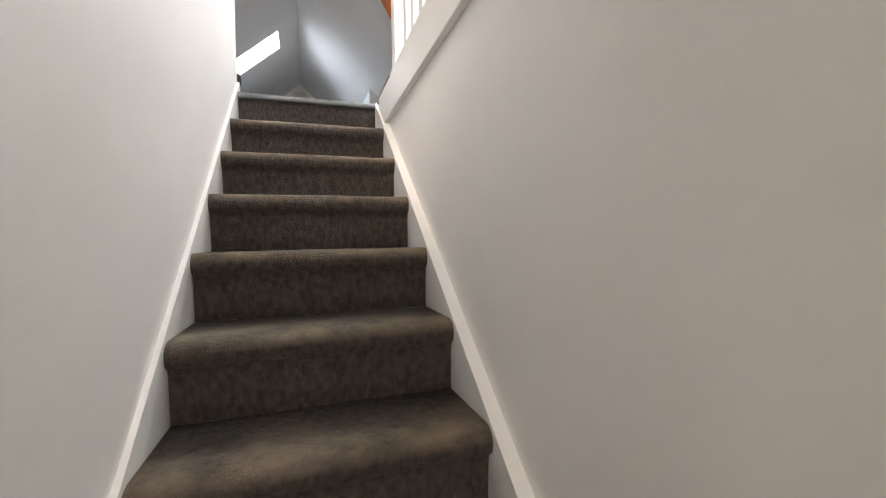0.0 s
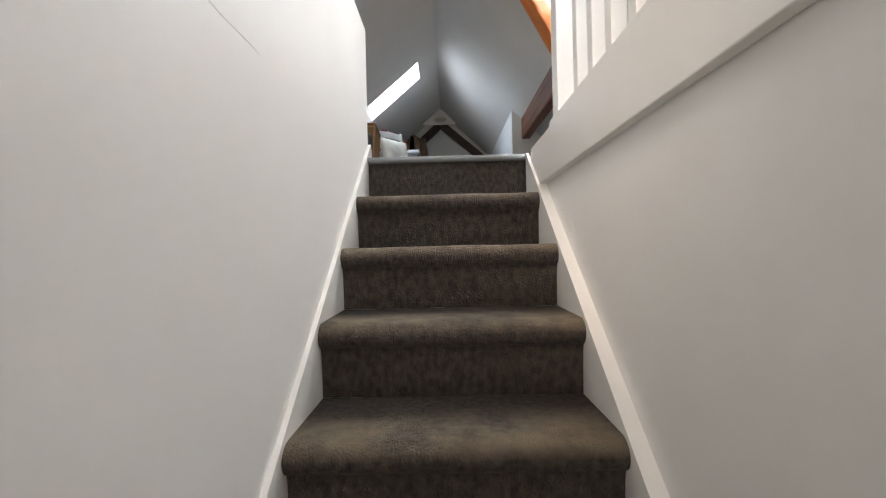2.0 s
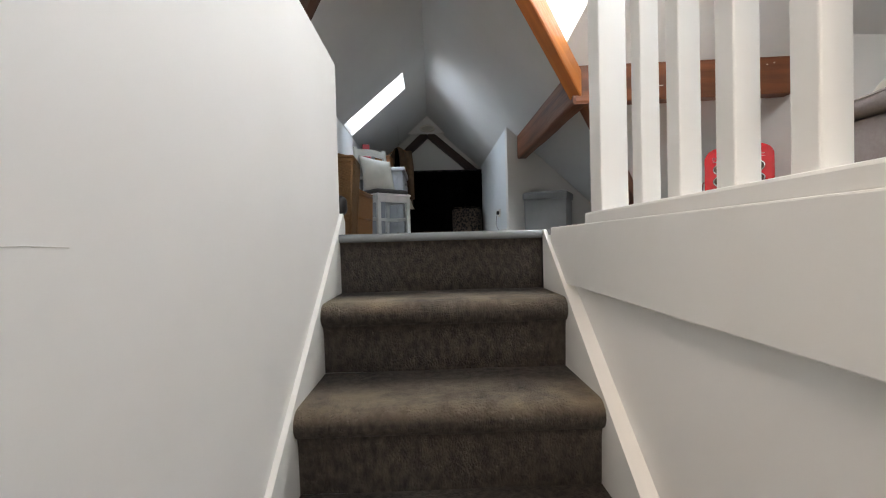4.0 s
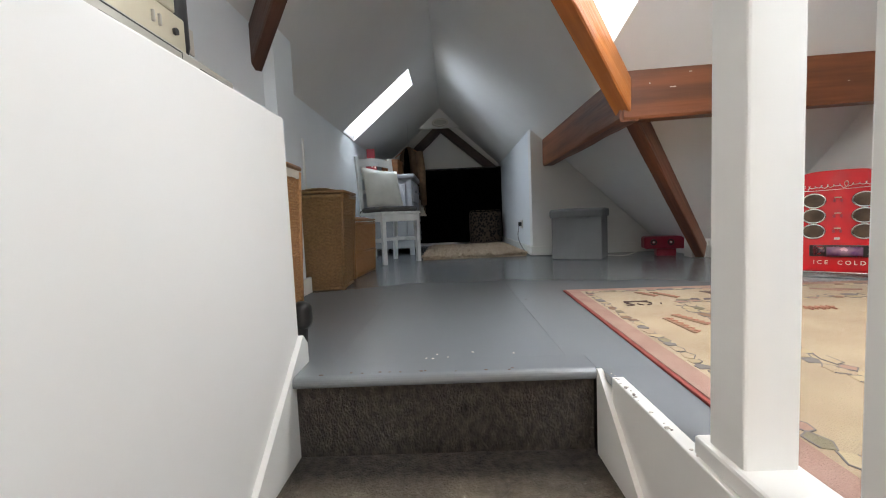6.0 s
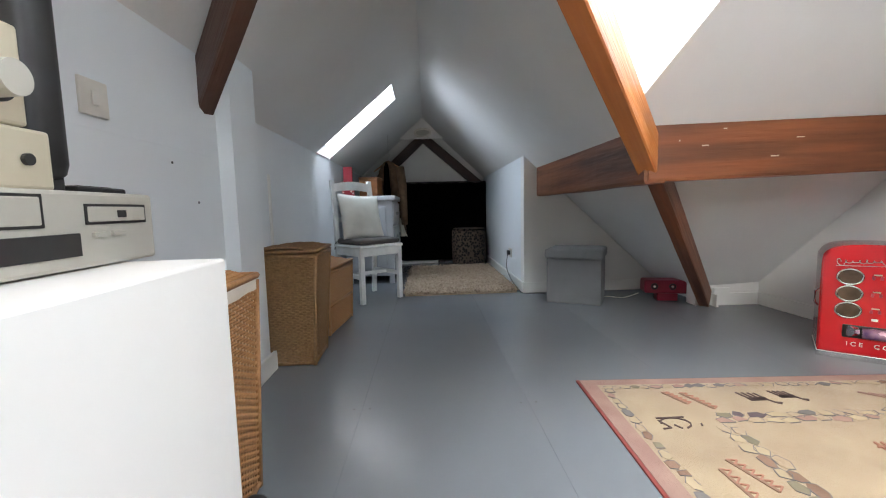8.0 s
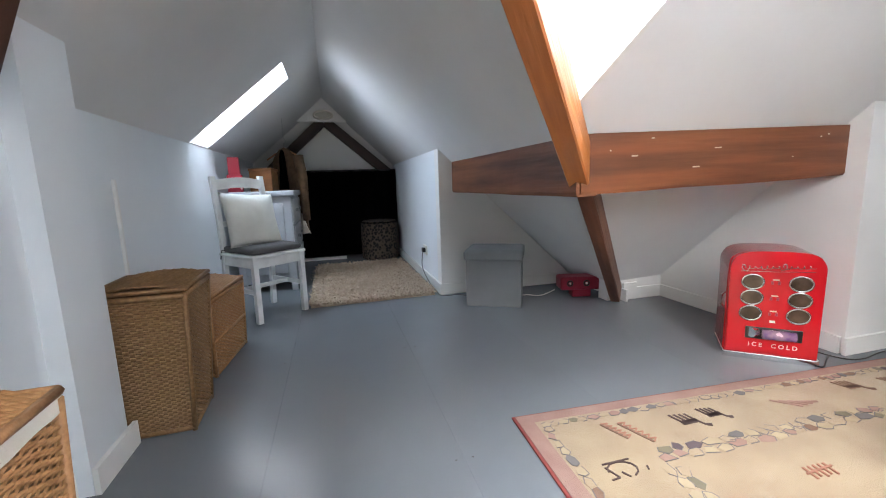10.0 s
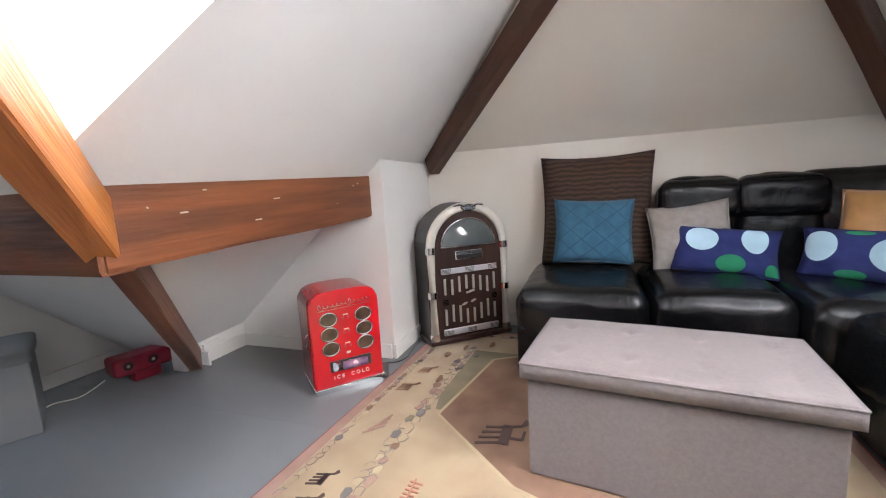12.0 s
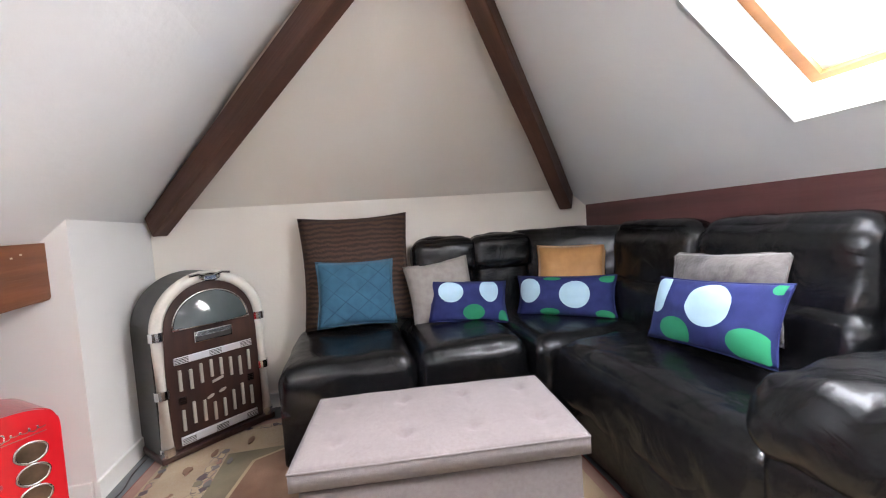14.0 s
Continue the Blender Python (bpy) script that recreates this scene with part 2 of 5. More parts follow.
M["rug_sage"] = mat("sage_wool", (0.22, 0.185, 0.115), 0.95, col2=(0.165, 0.14, 0.09), scale=6, bump=0.9, bscale=330, bdist=0.004)
M["rug_dark"] = mat("dark_brown_wool", (0.085, 0.05, 0.044), 0.95, bump=0.9, bscale=330)
M["rug_grey"] = mat("grey_lilac_wool", (0.17, 0.15, 0.145), 0.95, bump=0.9, bscale=330)
M["rug_cream"] = mat("cream_wool", (0.44, 0.345, 0.215), 0.95, bump=0.9, bscale=330)
M["grain"] = mat("worn_plaster", (0.40, 0.35, 0.29), 0.9, bump=0.5, bscale=60)


def glass_mat(name, tint=(1, 1, 1), rough=0.0):
    m = bpy.data.materials.new(name)
    m.use_nodes = True
    p = m.node_tree.nodes["Principled BSDF"]
    p.inputs["Base Color"].default_value = (*tint, 1)
    p.inputs["Roughness"].default_value, p.inputs["Transmission Weight"].default_value = rough, 1.0
    p.inputs["IOR"].default_value = 1.45
    return m


M["frost"] = glass_mat("obscured_glass", (1, 1, 1), 0.7)


# ---- builders ----
def at(x, y, z, rx=0, ry=0, rz=0):
    return pose(x * K, y * K, z * K, rx, ry, rz)


def part(name, bm, material, parent=None, label="", smooth=False):
    for v in bm.verts:
        v.co *= K
    bmesh.ops.recalc_face_normals(bm, faces=bm.faces)
    me = bpy.data.meshes.new(name)
    bm.to_mesh(me)
    bm.free()
    me.materials.append(material)
    if smooth:
        me.shade_smooth()
    ob = new(name, me)
    ob.parent = parent
    if label:
        ob["label"] = label
    return ob


def thing(name, label, category, m=None, group="", kind=""):
    ob = new(name)
    ob.empty_display_size = 0.1
    if m is not None:
        ob.matrix_world = m
    return tagged(ob, label, category, group, kind)


def box(bm, x0, y0, z0, x1, y1, z1, bev=0.0, seg=2, m=None):
    t = bmesh.new()
    bmesh.ops.create_cube(t, size=1.0)
    c, s = Vector(((x0 + x1) / 2, (y0 + y1) / 2, (z0 + z1) / 2)), Vector((x1 - x0, y1 - y0, z1 - z0))
    for v in t.verts:
        v.co = Vector((v.co.x * s.x, v.co.y * s.y, v.co.z * s.z)) + c
    if bev:
        bmesh.ops.bevel(t, geom=t.edges[:], offset=bev, segments=seg, affect="EDGES", profile=0.5)
    return join(bm, t, m)


def join(bm, t, m=None):
    if m is not None:
        t.transform(m)
    me = bpy.data.meshes.new("tmp")
    t.to_mesh(me)
    t.free()
    bm.from_mesh(me)
    bpy.data.meshes.remove(me)
    return bm


def B(*a, **k):
    return box(bmesh.new(), *a, **k)


def prism(bm, pts, off):
    a = [bm.verts.new(p) for p in pts]
    b = [bm.verts.new(Vector(p) + Vector(off)) for p in pts]
    n = len(pts)
    bm.faces.new(a)
    bm.faces.new(b[::-1])
    for i in range(n):
        bm.faces.new((a[i], b[i], b[(i + 1) % n], a[(i + 1) % n]))
    return bm


def tube(bm, pts, r, n=8, r1=None, closed=False):
    rings, pts = [], [Vector(p) for p in pts]
    for i, p in enumerate(pts):
        d = (pts[(i + 1) % len(pts)] - pts[i - 1]) if closed else pts[min(i + 1, len(pts) - 1)] - pts[max(i - 1, 0)]
        q = d.to_track_quat("Z", "Y")
        rad = r if r1 is None else r + (r1 - r) * i / (len(pts) - 1)
        rings.append([bm.verts.new(p + q @ Vector((math.cos(a) * rad, math.sin(a) * rad, 0)))
                      for a in (2 * math.pi * k / n for k in range(n))])
    for i in range(len(rings) if closed else len(rings) - 1):
        a, b = rings[i], rings[(i + 1) % len(rings)]
        for k in range(n):
            bm.faces.new((a[k], a[(k + 1) % n], b[(k + 1) % n], b[k]))
    if not closed:
        bm.faces.new(rings[0][::-1])
        bm.faces.new(rings[-1])
    return bm


def cyl(bm, p0, p1, r, r1=None, n=20):
    return tube(bm, [p0, p1], r, n, r1)


def ring(bm, c, u, v, ru, rv, r, n=28, k=6):
    c, u, v = Vector(c), Vector(u), Vector(v)
    return tube(bm, [c + u * ru * math.cos(a) + v * rv * math.sin(a) for a in (2 * math.pi * i / n for i in range(n))], r, k, closed=True)


def soft(bm, sx, sy, sz, r, n=14, puff=0.0, wrinkle=0.0, seed=0, c=(0, 0, 0), puff_y=0.0):
    """A stuffed block: rounded box with a domed top and small folds."""
    t = bmesh.new()
    bmesh.ops.create_cube(t, size=2.0)
    bmesh.ops.subdivide_edges(t, edges=t.edges[:], cuts=n, use_grid_fill=True)
    h = Vector((sx / 2, sy / 2, sz / 2))
    for v in t.verts:
        p = Vector([math.copysign(1 - (1 - abs(q)) ** 1.35, q) for q in v.co])
        u = Vector((p.x * h.x, p.y * h.y, p.z * h.z))
        inner = Vector([max(-(hh - r), min(hh - r, q)) for q, hh in zip(u, h)])
        d = u - inner
        w = inner + (d.normalized() * r if d.length > 1e-6 else d)
        if puff and p.z > 0:
            w.z += puff * (1 - p.x ** 4) * (1 - p.y ** 4) * p.z
        if puff_y and p.y < 0:
            w.y -= puff_y * (1 - p.x ** 4) * (1 - p.z ** 4) * -p.y
        if wrinkle:
            q = w * 7 + Vector((seed * 3.1, seed * 1.7, seed))
            w += d.normalized() * wrinkle * (noise.noise(q) + 0.5 * noise.noise(q * 2.3)) if d.length > 1e-6 else Vector()
        v.co = w + Vector(c)
    return join(bm, t)


def beam(name, label, p0, p1, w, d, material, roll_up=(0, 0, 1), wob=0.004):
    """A hewn timber of width w and depth d, its top middle line from p0 to p1."""
    p0, p1 = Vector(p0), Vector(p1)
    ax = (p1 - p0).normalized()
    side = Vector(roll_up).cross(ax).normalized()
    up = ax.cross(side)
    L, n = (p1 - p0).length, 14
    bm = bmesh.new()
    rows = []
    for i in range(n + 1):
        x = L * i / n
        r = []
        for k, (sy, sz) in enumerate(((-.5, 0), (.5, 0), (.5, -.94), (.44, -1), (-.44, -1), (-.5, -.94))):
            q = Vector((x * 3 + k * 5 + p0.x * 7, k, p0.y * 3))
            e = wob * noise.noise(q) if sz else 0
            r.append(bm.verts.new((x, sy * w + e, sz * d + e)))
        rows.append(r)
    for a, b in zip(rows, rows[1:]):
        for k in range(6):
            bm.faces.new((a[k], a[(k + 1) % 6], b[(k + 1) % 6], b[k]))
    bm.faces.new(rows[0])
    bm.faces.new(rows[-1][::-1])
    ob = part(name, bm, material)
    rot = Matrix((ax, side, up)).transposed().to_4x4()
    ob.matrix_world = Matrix.Translation(p0 * K) @ rot
    return tagged(ob, label, "beam", kind="structure")


def text_mesh(name, body, size, material, parent, m, label=""):
    cu = bpy.data.curves.new(name, "FONT")
    cu.body, cu.size, cu.align_x, cu.align_y, cu.extrude = body, size * K, "CENTER", "CENTER", 0.0008
    tmp = new("tmp_text", cu)
    me = bpy.data.meshes.new_from_object(tmp)
    bpy.data.objects.remove(tmp)
    me.materials.clear()
    me.materials.append(material)
    ob = new(name, me)
    ob.parent, ob.matrix_local = parent, m
    if label:
        ob["label"] = label
    return ob


# ---- roof planes ----
def z_cor(x):
    return 2.03 - (0.93 if x > -0.07 else 0.85) * abs(x + 0.07)


def z_wing(y, x=0.0):
    return min(2.42 - 0.88 * (y + 0.35) + 0.045 * max(0.0, x - 0.9), 2.43 + 0.8435 * (y + 0.43))


Z_EAST = 1.315
APEX = (1.83, -0.43, 2.43)
HIP_N, HIP_S = (3.2, 1.023, Z_EAST), (3.2, -1.723, Z_EAST)


def hip(y):
    """A point of the hip lines that rise from the east wall to the apex."""
    foot = HIP_N if y > APEX[1] else HIP_S
    f = (y - foot[1]) / (APEX[1] - foot[1])
    return tuple(a + (b - a) * f for a, b in zip(foot, APEX))


def valley(y):
    return 0.946 * y - 0.158


OUT = Vector((0, 0, 0.12))


def plane_cor(pts):
    return [(x, y, z_cor(x)) for x, y in pts]


def plane_wing(pts):
    return [p if len(p) == 3 else (*p, z_wing(p[1], p[0])) for p in pts]


def structure(name, bm, material, label, category):
    return tagged(part(name, bm, material), label, category, kind="structure")


# sloping ceilings
Y1, XW = 5.5, -0.972
W1A, W1B = 2.96, 3.435  # the passage roof window along y
RX = -0.07
y_top = (RX + 0.158) / 0.946
# The gap at y -0.95 to -0.10 is for the added window.
bm = bmesh.new()
for pts in ([(XW - .1, -2.0), (RX, -2.0), (RX, -0.95), (XW - .1, -0.95)], [(XW - .1, -0.10), (RX, -0.10), (RX, W1A), (XW - .1, W1A)],
            [(XW - .1, -0.95), (-0.72, -0.95), (-0.72, -0.10), (XW - .1, -0.10)], [(-0.30, -0.95), (RX, -0.95), (RX, -0.10), (-0.30, -0.10)], [(XW - .1, W1B), (RX, W1B), (RX, Y1), (XW - .1, Y1)],
            [(-0.308, W1A), (RX, W1A), (RX, W1B), (-0.308, W1B)], [(XW - .1, W1A), (XW, W1A), (XW, W1B), (XW - .1, W1B)]):
    prism(bm, plane_cor(pts), OUT)
structure("ceiling_corridor_west", bm, M["ceil"], "white plastered sloping attic ceiling with a skylight opening", "ceiling")
bm = bmesh.new()
prism(bm, plane_cor([(RX, y_top), (valley(2.4), 2.4), (2.3, 2.4), (2.3, 3.05), (0.95, 3.05), (0.95, Y1), (RX, Y1)]), OUT)
structure("ceiling_corridor_east", bm, M["ceil"], "white plastered sloping attic ceiling over the passage", "ceiling")
# wing ceiling, north slope round the valley skylight
yr = -0.395
zr = z_wing(yr)
xw = (zr - 2.03) / 0.93 + RX
west = lambda y: (xw - (zr - z_wing(y)) / 0.93, y)
v = lambda y: (valley(y), y)
SKA, SKB, SKC = (0.852, 1.045), (1.148, 0.36), (valley(0.36), 0.36)
bm = bmesh.new()
prism(bm, plane_wing([SKC, v(y_top), (xw, yr), APEX[:2], hip(0.36)[:2], SKB]), OUT)
prism(bm, plane_wing([SKB, hip(0.36)[:2], HIP_N[:2], (3.3, 1.045), SKA]), OUT)
prism(bm, plane_wing([v(1.045), SKA, (3.3, 1.045), (3.3, 2.5), v(2.5)]), OUT)
structure("ceiling_wing_north", bm, M["ceil"], "white plastered sloping ceiling beside the valley skylight", "ceiling")
bm = bmesh.new()
# sx0 is out of view and set west to let in more light.
ys0, ys1, sx0, sx1 = -1.68, -0.85, 0.58, 1.514
prism(bm, plane_wing([west(ys1), (xw, yr), APEX[:2], hip(ys1)[:2]]), OUT)
prism(bm, plane_wing([(sx1, ys1), hip(ys1)[:2], hip(ys0)[:2], (sx1, ys0)]), OUT)
prism(bm, plane_wing([west(ys0), west(ys1), (sx0, ys1), (sx0, ys0)]), OUT)
prism(bm, plane_wing([(XW - .1, -2.0), (XW, -1.75), west(ys0), hip(ys0)[:2], HIP_S[:2], (3.3, -2.0)]), OUT)
structure("ceiling_wing_south", bm, M["ceil"], "white plastered sloping ceiling with a roof window", "ceiling")
bm = bmesh.new()
prism(bm, [(RX, yr - (zr - 2.03) / 0.8435, 2.03), (RX, y_top, 2.03), (xw, yr, zr)], OUT)
structure("ceiling_wing_west", bm, M["ceil"], "white plastered hip of the attic ceiling", "ceiling")
bm = bmesh.new()
prism(bm, [HIP_N, HIP_S, APEX], OUT)
prism(bm, [(3.3, 1.10, Z_EAST - .08), (3.3, -1.80, Z_EAST - .08), HIP_S, HIP_N], OUT)
structure("ceiling_hip_end", bm, M["cream"], "cream painted sloping hip end above the sofa wall", "ceiling")

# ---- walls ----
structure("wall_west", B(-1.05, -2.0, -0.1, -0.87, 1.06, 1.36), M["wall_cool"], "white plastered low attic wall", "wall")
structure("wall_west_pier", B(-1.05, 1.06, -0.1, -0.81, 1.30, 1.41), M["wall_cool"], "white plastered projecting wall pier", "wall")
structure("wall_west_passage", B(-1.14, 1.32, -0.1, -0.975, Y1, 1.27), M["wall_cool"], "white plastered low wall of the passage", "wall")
bm = prism(bmesh.new(), [(0.815, 2.95, -0.1), (0.815, 2.95, z_cor(0.815)), (2.2, 2.95, z_cor(2.2)), (2.2, 2.95, -0.1)], (0, 0.12, 0))
structure("wall_nook_north", bm, M["wall"], "white plastered triangular wall under the slope", "wall")
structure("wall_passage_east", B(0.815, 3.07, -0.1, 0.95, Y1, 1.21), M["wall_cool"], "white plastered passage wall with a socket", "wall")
structure("wall_nook_east", B(2.08, 2.27, -0.1, 2.2, 2.95, 0.13), M["wall"], "white plastered low wall at the eaves", "wall")
structure("wall_eaves", B(1.95, 2.29, -0.1, 2.44, 2.4, 0.25), M["wall"], "white plastered low wall at the eaves", "wall")
bm = prism(bmesh.new(), [(2.435, 1.065, -0.1), (2.435, 1.065, z_wing(1.065, 2.435)), (2.435, 2.4, z_wing(2.4, 2.435)), (2.435, 2.4, -0.1)], (0.9, 0, 0))
structure("wall_chimney_breast", bm, M["wall"], "white plastered chimney breast beside the low beam", "wall")
structure("wall_east", B(3.2, -2.0, -0.1, 3.32, 1.065, Z_EAST + .002), M["cream"], "cream painted low wall behind the sofa", "wall")
structure("wall_south", B(0.55, -2.05, -0.1, 3.2, -1.93, 1.07), M["cream"], "cream painted low wall behind the corner sofa", "wall")
structure("wall_passage_end", B(-1.14, Y1 - .05, -0.1, 0.95, Y1 + .1, 2.1), M["wall"], "white plastered end wall of the passage", "wall")

# stair well
bm = bmesh.new()
box(bm, -0.87, -2.0, -0.1, -0.50, 0.098, 0.684)
structure("wall_stair_ledge", bm, M["wall"], "white plastered half-height boxed wall with a flat ledge", "wall")
structure("wall_stair_west", B(-0.52, -2.0, -3.1, -0.405, 0.10, 0.685, bev=0.005), M["wall"], "off-white painted stairwell wall", "wall")
sw_line = part("plaster_crack", tube(bmesh.new(), [(-0.4046, -1.80 + 0.047 * k, -0.032 + 0.0012 * math.sin(k * 2.1)) for k in range(15)], 0.0005, 4), mat("grey_crack", (0.70, 0.67, 0.62), 0.9, bump=0.1), bpy.data.objects["wall_stair_west"])
structure("wall_stair_west_upper", B(-0.52, -3.75, -3.1, -0.405, -2.0, 1.0), M["wall"], "off-white painted stairwell wall", "wall")
structure("wall_stair_east", B(0.43, -3.75, -3.1, 0.55, 0.0, -0.023), M["wall"], "off-white painted stairwell wall", "wall")
structure("wall_stair_east_upper", B(0.43, -3.75, -0.02, 0.55, -1.9, 1.0), M["wall"], "off-white painted stairwell wall", "wall")
# Out of view; kept low so that it shades the lower stair wall.
structure("ceiling_stair", B(-0.52, -3.75, 0.15, 0.55, -1.9, 0.25), M["ceil"], "white stairwell ceiling, unseen, set low to shade the wall", "ceiling")
structure("wall_stair_head", B(-0.43, -0.16, -3.1, 0.43, -0.06, -0.3), M["wall"], "plain wall under the top stair", "wall")
structure("floor_hall", B(-1.5, -5.6, -3.0, 1.5, -3.2, -2.92), M["carpet"], "dark carpeted lower hall floor", "floor")
structure("wall_hall_west", B(-1.6, -5.7, -3.0, -1.5, -3.65, 1.1), M["wall"], "off-white hall wall", "wall")
structure("wall_hall_east", B(1.5, -5.7, -3.0, 1.6, -3.65, 1.1), M["wall"], "off-white hall wall", "wall")
structure("wall_hall_north_w", B(-1.5, -3.75, -3.0, -0.55, -3.65, 1.1), M["wall"], "off-white hall wall", "wall")
structure("wall_hall_north_e", B(0.55, -3.75, -3.0, 1.5, -3.65, 1.1), M["wall"], "off-white hall wall", "wall")
# Window opening added for the fill lamp; this wall is never in view.
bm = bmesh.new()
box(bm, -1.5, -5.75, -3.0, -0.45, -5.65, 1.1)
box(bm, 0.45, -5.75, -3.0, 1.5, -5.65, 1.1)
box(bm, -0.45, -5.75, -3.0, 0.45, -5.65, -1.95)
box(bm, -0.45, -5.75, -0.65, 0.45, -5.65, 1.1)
structure("wall_hall_south", bm, M["wall"], "off-white hall wall with an added opening for the fill lamp", "wall")
structure("ceiling_hall", B(-1.6, -5.75, 1.1, 1.6, -3.65, 1.2), M["ceil"], "white hall ceiling", "ceiling")

# ---- beams ----
vy = lambda y, dz=0.0: (valley(y), y, z_wing(y) + dz)
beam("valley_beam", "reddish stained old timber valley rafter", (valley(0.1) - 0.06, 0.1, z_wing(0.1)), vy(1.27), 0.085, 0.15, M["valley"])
# The rafter's shaded lower run, in the plain brown beam colour.
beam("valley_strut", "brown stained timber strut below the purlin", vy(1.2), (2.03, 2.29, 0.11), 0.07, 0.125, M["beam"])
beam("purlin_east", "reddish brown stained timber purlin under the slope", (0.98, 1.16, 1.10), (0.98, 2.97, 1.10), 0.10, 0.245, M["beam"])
pn = beam("purlin_north", "reddish brown stained timber purlin with a long crack", (0.94, 1.20, 1.105), (2.44, 1.20, 1.15), 0.10, 0.245, M["beam"])
beam("hip_beam", "dark stained timber hip rafter", (3.19, 1.04, 1.275), (1.83, -0.475, 2.43), 0.09, 0.13, M["beam_dark"])
beam("hip_beam", "dark stained timber hip rafter", (3.19, -1.745, 1.275), (1.83, -0.475, 2.43), 0.09, 0.13, M["beam_dark"])
beam("west_rafter", "dark stained timber rafter ending at the wall", (-0.925, 1.04, 1.27), (-0.14, 0.27, 1.975), 0.062, 0.15, M["beam_dark"])
beam("purlin_south", "dark red stained timber purlin behind the sofa", (0.5, -1.94, 1.192), (3.19, -1.94, 1.20), 0.08, 0.20, M["maroon"])
beam("end_rafter", "timber rafter of the end truss, darkened for shade", (RX + .06, 5.3, 1.80), (0.92, 5.3, 1.0), 0.10, 0.12, M["beam_shaded"])
beam("end_rafter", "timber rafter of the end truss, darkened for shade", (RX - .06, 5.3, 1.80), (-1.0, 5.3, 1.0), 0.10, 0.12, M["beam_shaded"])

# ---- floor ----
fl = thing("floor", "blue-grey painted attic floor of wide worn boards", "floor", kind="structure")
part("underfloor", B(-0.98, 0.04, -0.25, 3.2, Y1, -0.022), M["dark"], fl)
part("underfloor", B(0.55, -1.9, -0.25, 3.2, 0.0, -0.022), M["dark"], fl)


# ---- stairs ----
def stairs():
    st = thing("staircase", "steep dark grey carpeted staircase between white stringers", "staircase", kind="structure")
    RISE, GO = 0.2258, 0.2745
    bm = bmesh.new()
    prof = [(GO + 0.03, 0), (0.03, 0)]
    prof += [(0.03 - 0.04 * math.sin(a), -0.04 + 0.04 * math.cos(a)) for a in (radians(q) for q in (20, 40, 60, 80, 100, 120, 140, 160))]
    prof += [(0.022, -0.10), (0.028, -RISE)]
    n = 16
    g = []
    for i in range(n + 1):
        x = -0.39 + 0.78 * i / n
        g.append([bm.verts.new((x, y + 0.004 * noise.noise(Vector((x * 4, y * 9, z * 9))), z + 0.004 * noise.noise(Vector((x * 5, y * 7, 3 + z * 9))))) for y, z in prof])
    for a, b in zip(g, g[1:]):
        for k in range(len(prof) - 1):
            bm.faces.new((a[k], b[k], b[k + 1], a[k + 1]))
    bmesh.ops.recalc_face_normals(bm, faces=bm.faces)
    first = None
    for i in range(1, 13):
        if first is None:
            first = part("carpeted_step", bm, M["carpet"], st, smooth=True)
            ob = first
        else:
            ob = new("carpeted_step", first.data)
            ob.parent = st
        ob.location = (0, -GO * i * K, -RISE * i * K)
    t = bmesh.new()
    box(t, -0.39, 0.022, -RISE, 0.39, 0.03, -0.02)
    part("carpeted_riser", t, M["carpet"], st)
    edge = [(0.1006, 0.0), (0.1006, -0.032), (0.008, -0.032)] + [(0.011 - 0.016 * math.cos(a), -0.016 + 0.016 * math.sin(a)) for a in (radians(q) for q in range(-70, 91, 20))]
    bm = prism(bmesh.new(), [(-0.39, y, z) for y, z in edge], (0.78, 0, 0))
    part("nosing", bm, M["floor"], st, "grey painted wooden nosing with chipped paint")
    s = RISE / GO
    for sx in (-1, 1):
        e = 0.125 if sx < 0 else -0.001
        tops = [(0.125, 0.055), (0.095, 0.086)] if sx < 0 else [(-0.001, -0.001), (-0.012, -0.002)]
        pts = [(sx * 0.39, e, -0.30)] + [(sx * 0.39, y, z) for y, z in tops] + [(sx * 0.39, -3.5, 0.008 - s * 3.5), (sx * 0.39, -3.5, -0.35 - s * 3.5)]
        bm = prism(bmesh.new(), pts, (sx * (0.023 if sx < 0 else 0.041), 0, 0))
        part("stringer", bm, M["gloss"], st, "white painted stringer board")
    return st


stairs()

# ---- stair apron, rail and posts ----
structure("trim_stair_apron", B(0.402, -1.9, -0.187, 0.4295, -0.07, 0.004, bev=0.003), M["gloss"], "white painted apron board along the stair opening", "trim")
rail = thing("balustrade", "white painted balustrade of square posts along the stair opening", "balustrade", kind="structure")
part("base_rail", B(0.41, -1.9, 0.0, 0.505, -0.385, 0.035, bev=0.006), M["gloss"], rail)
part("handrail", B(0.412, -1.9, 0.92, 0.503, -0.385, 0.98, bev=0.015), M["gloss"], rail)
part("newel_post", B(0.42, -0.484, 0.0, 0.495, -0.409, 1.02, bev=0.004), M["gloss"], rail)
first = part("baluster", B(0.436, -0.0215, 0.03, 0.479, 0.0215, 0.925, bev=0.003), M["gloss"], rail)
first.location = (0, -0.645 * K, 0)
for i in range(1, 9):
    o = new("baluster", first.data)
    o.parent, o.location = rail, (0, (-0.645 - 0.14 * i) * K, 0)

# ---- skirting ----
def skirt(name, p0, p1, nx, ny, h=0.09, d=0.016):
    (x0, y0), (x1, y1) = p0, p1
    prism_pts = [(x0, y0, 0.0), (x1, y1, 0.0), (x1, y1, h), (x0, y0, h)]
    structure(name, prism(bmesh.new(), prism_pts, (nx * d, ny * d, 0)), M["gloss"], "white painted skirting board", "baseboard")


skirt("baseboard_nook_east", (2.433, 1.08), (2.433, 2.288), -1, 0)
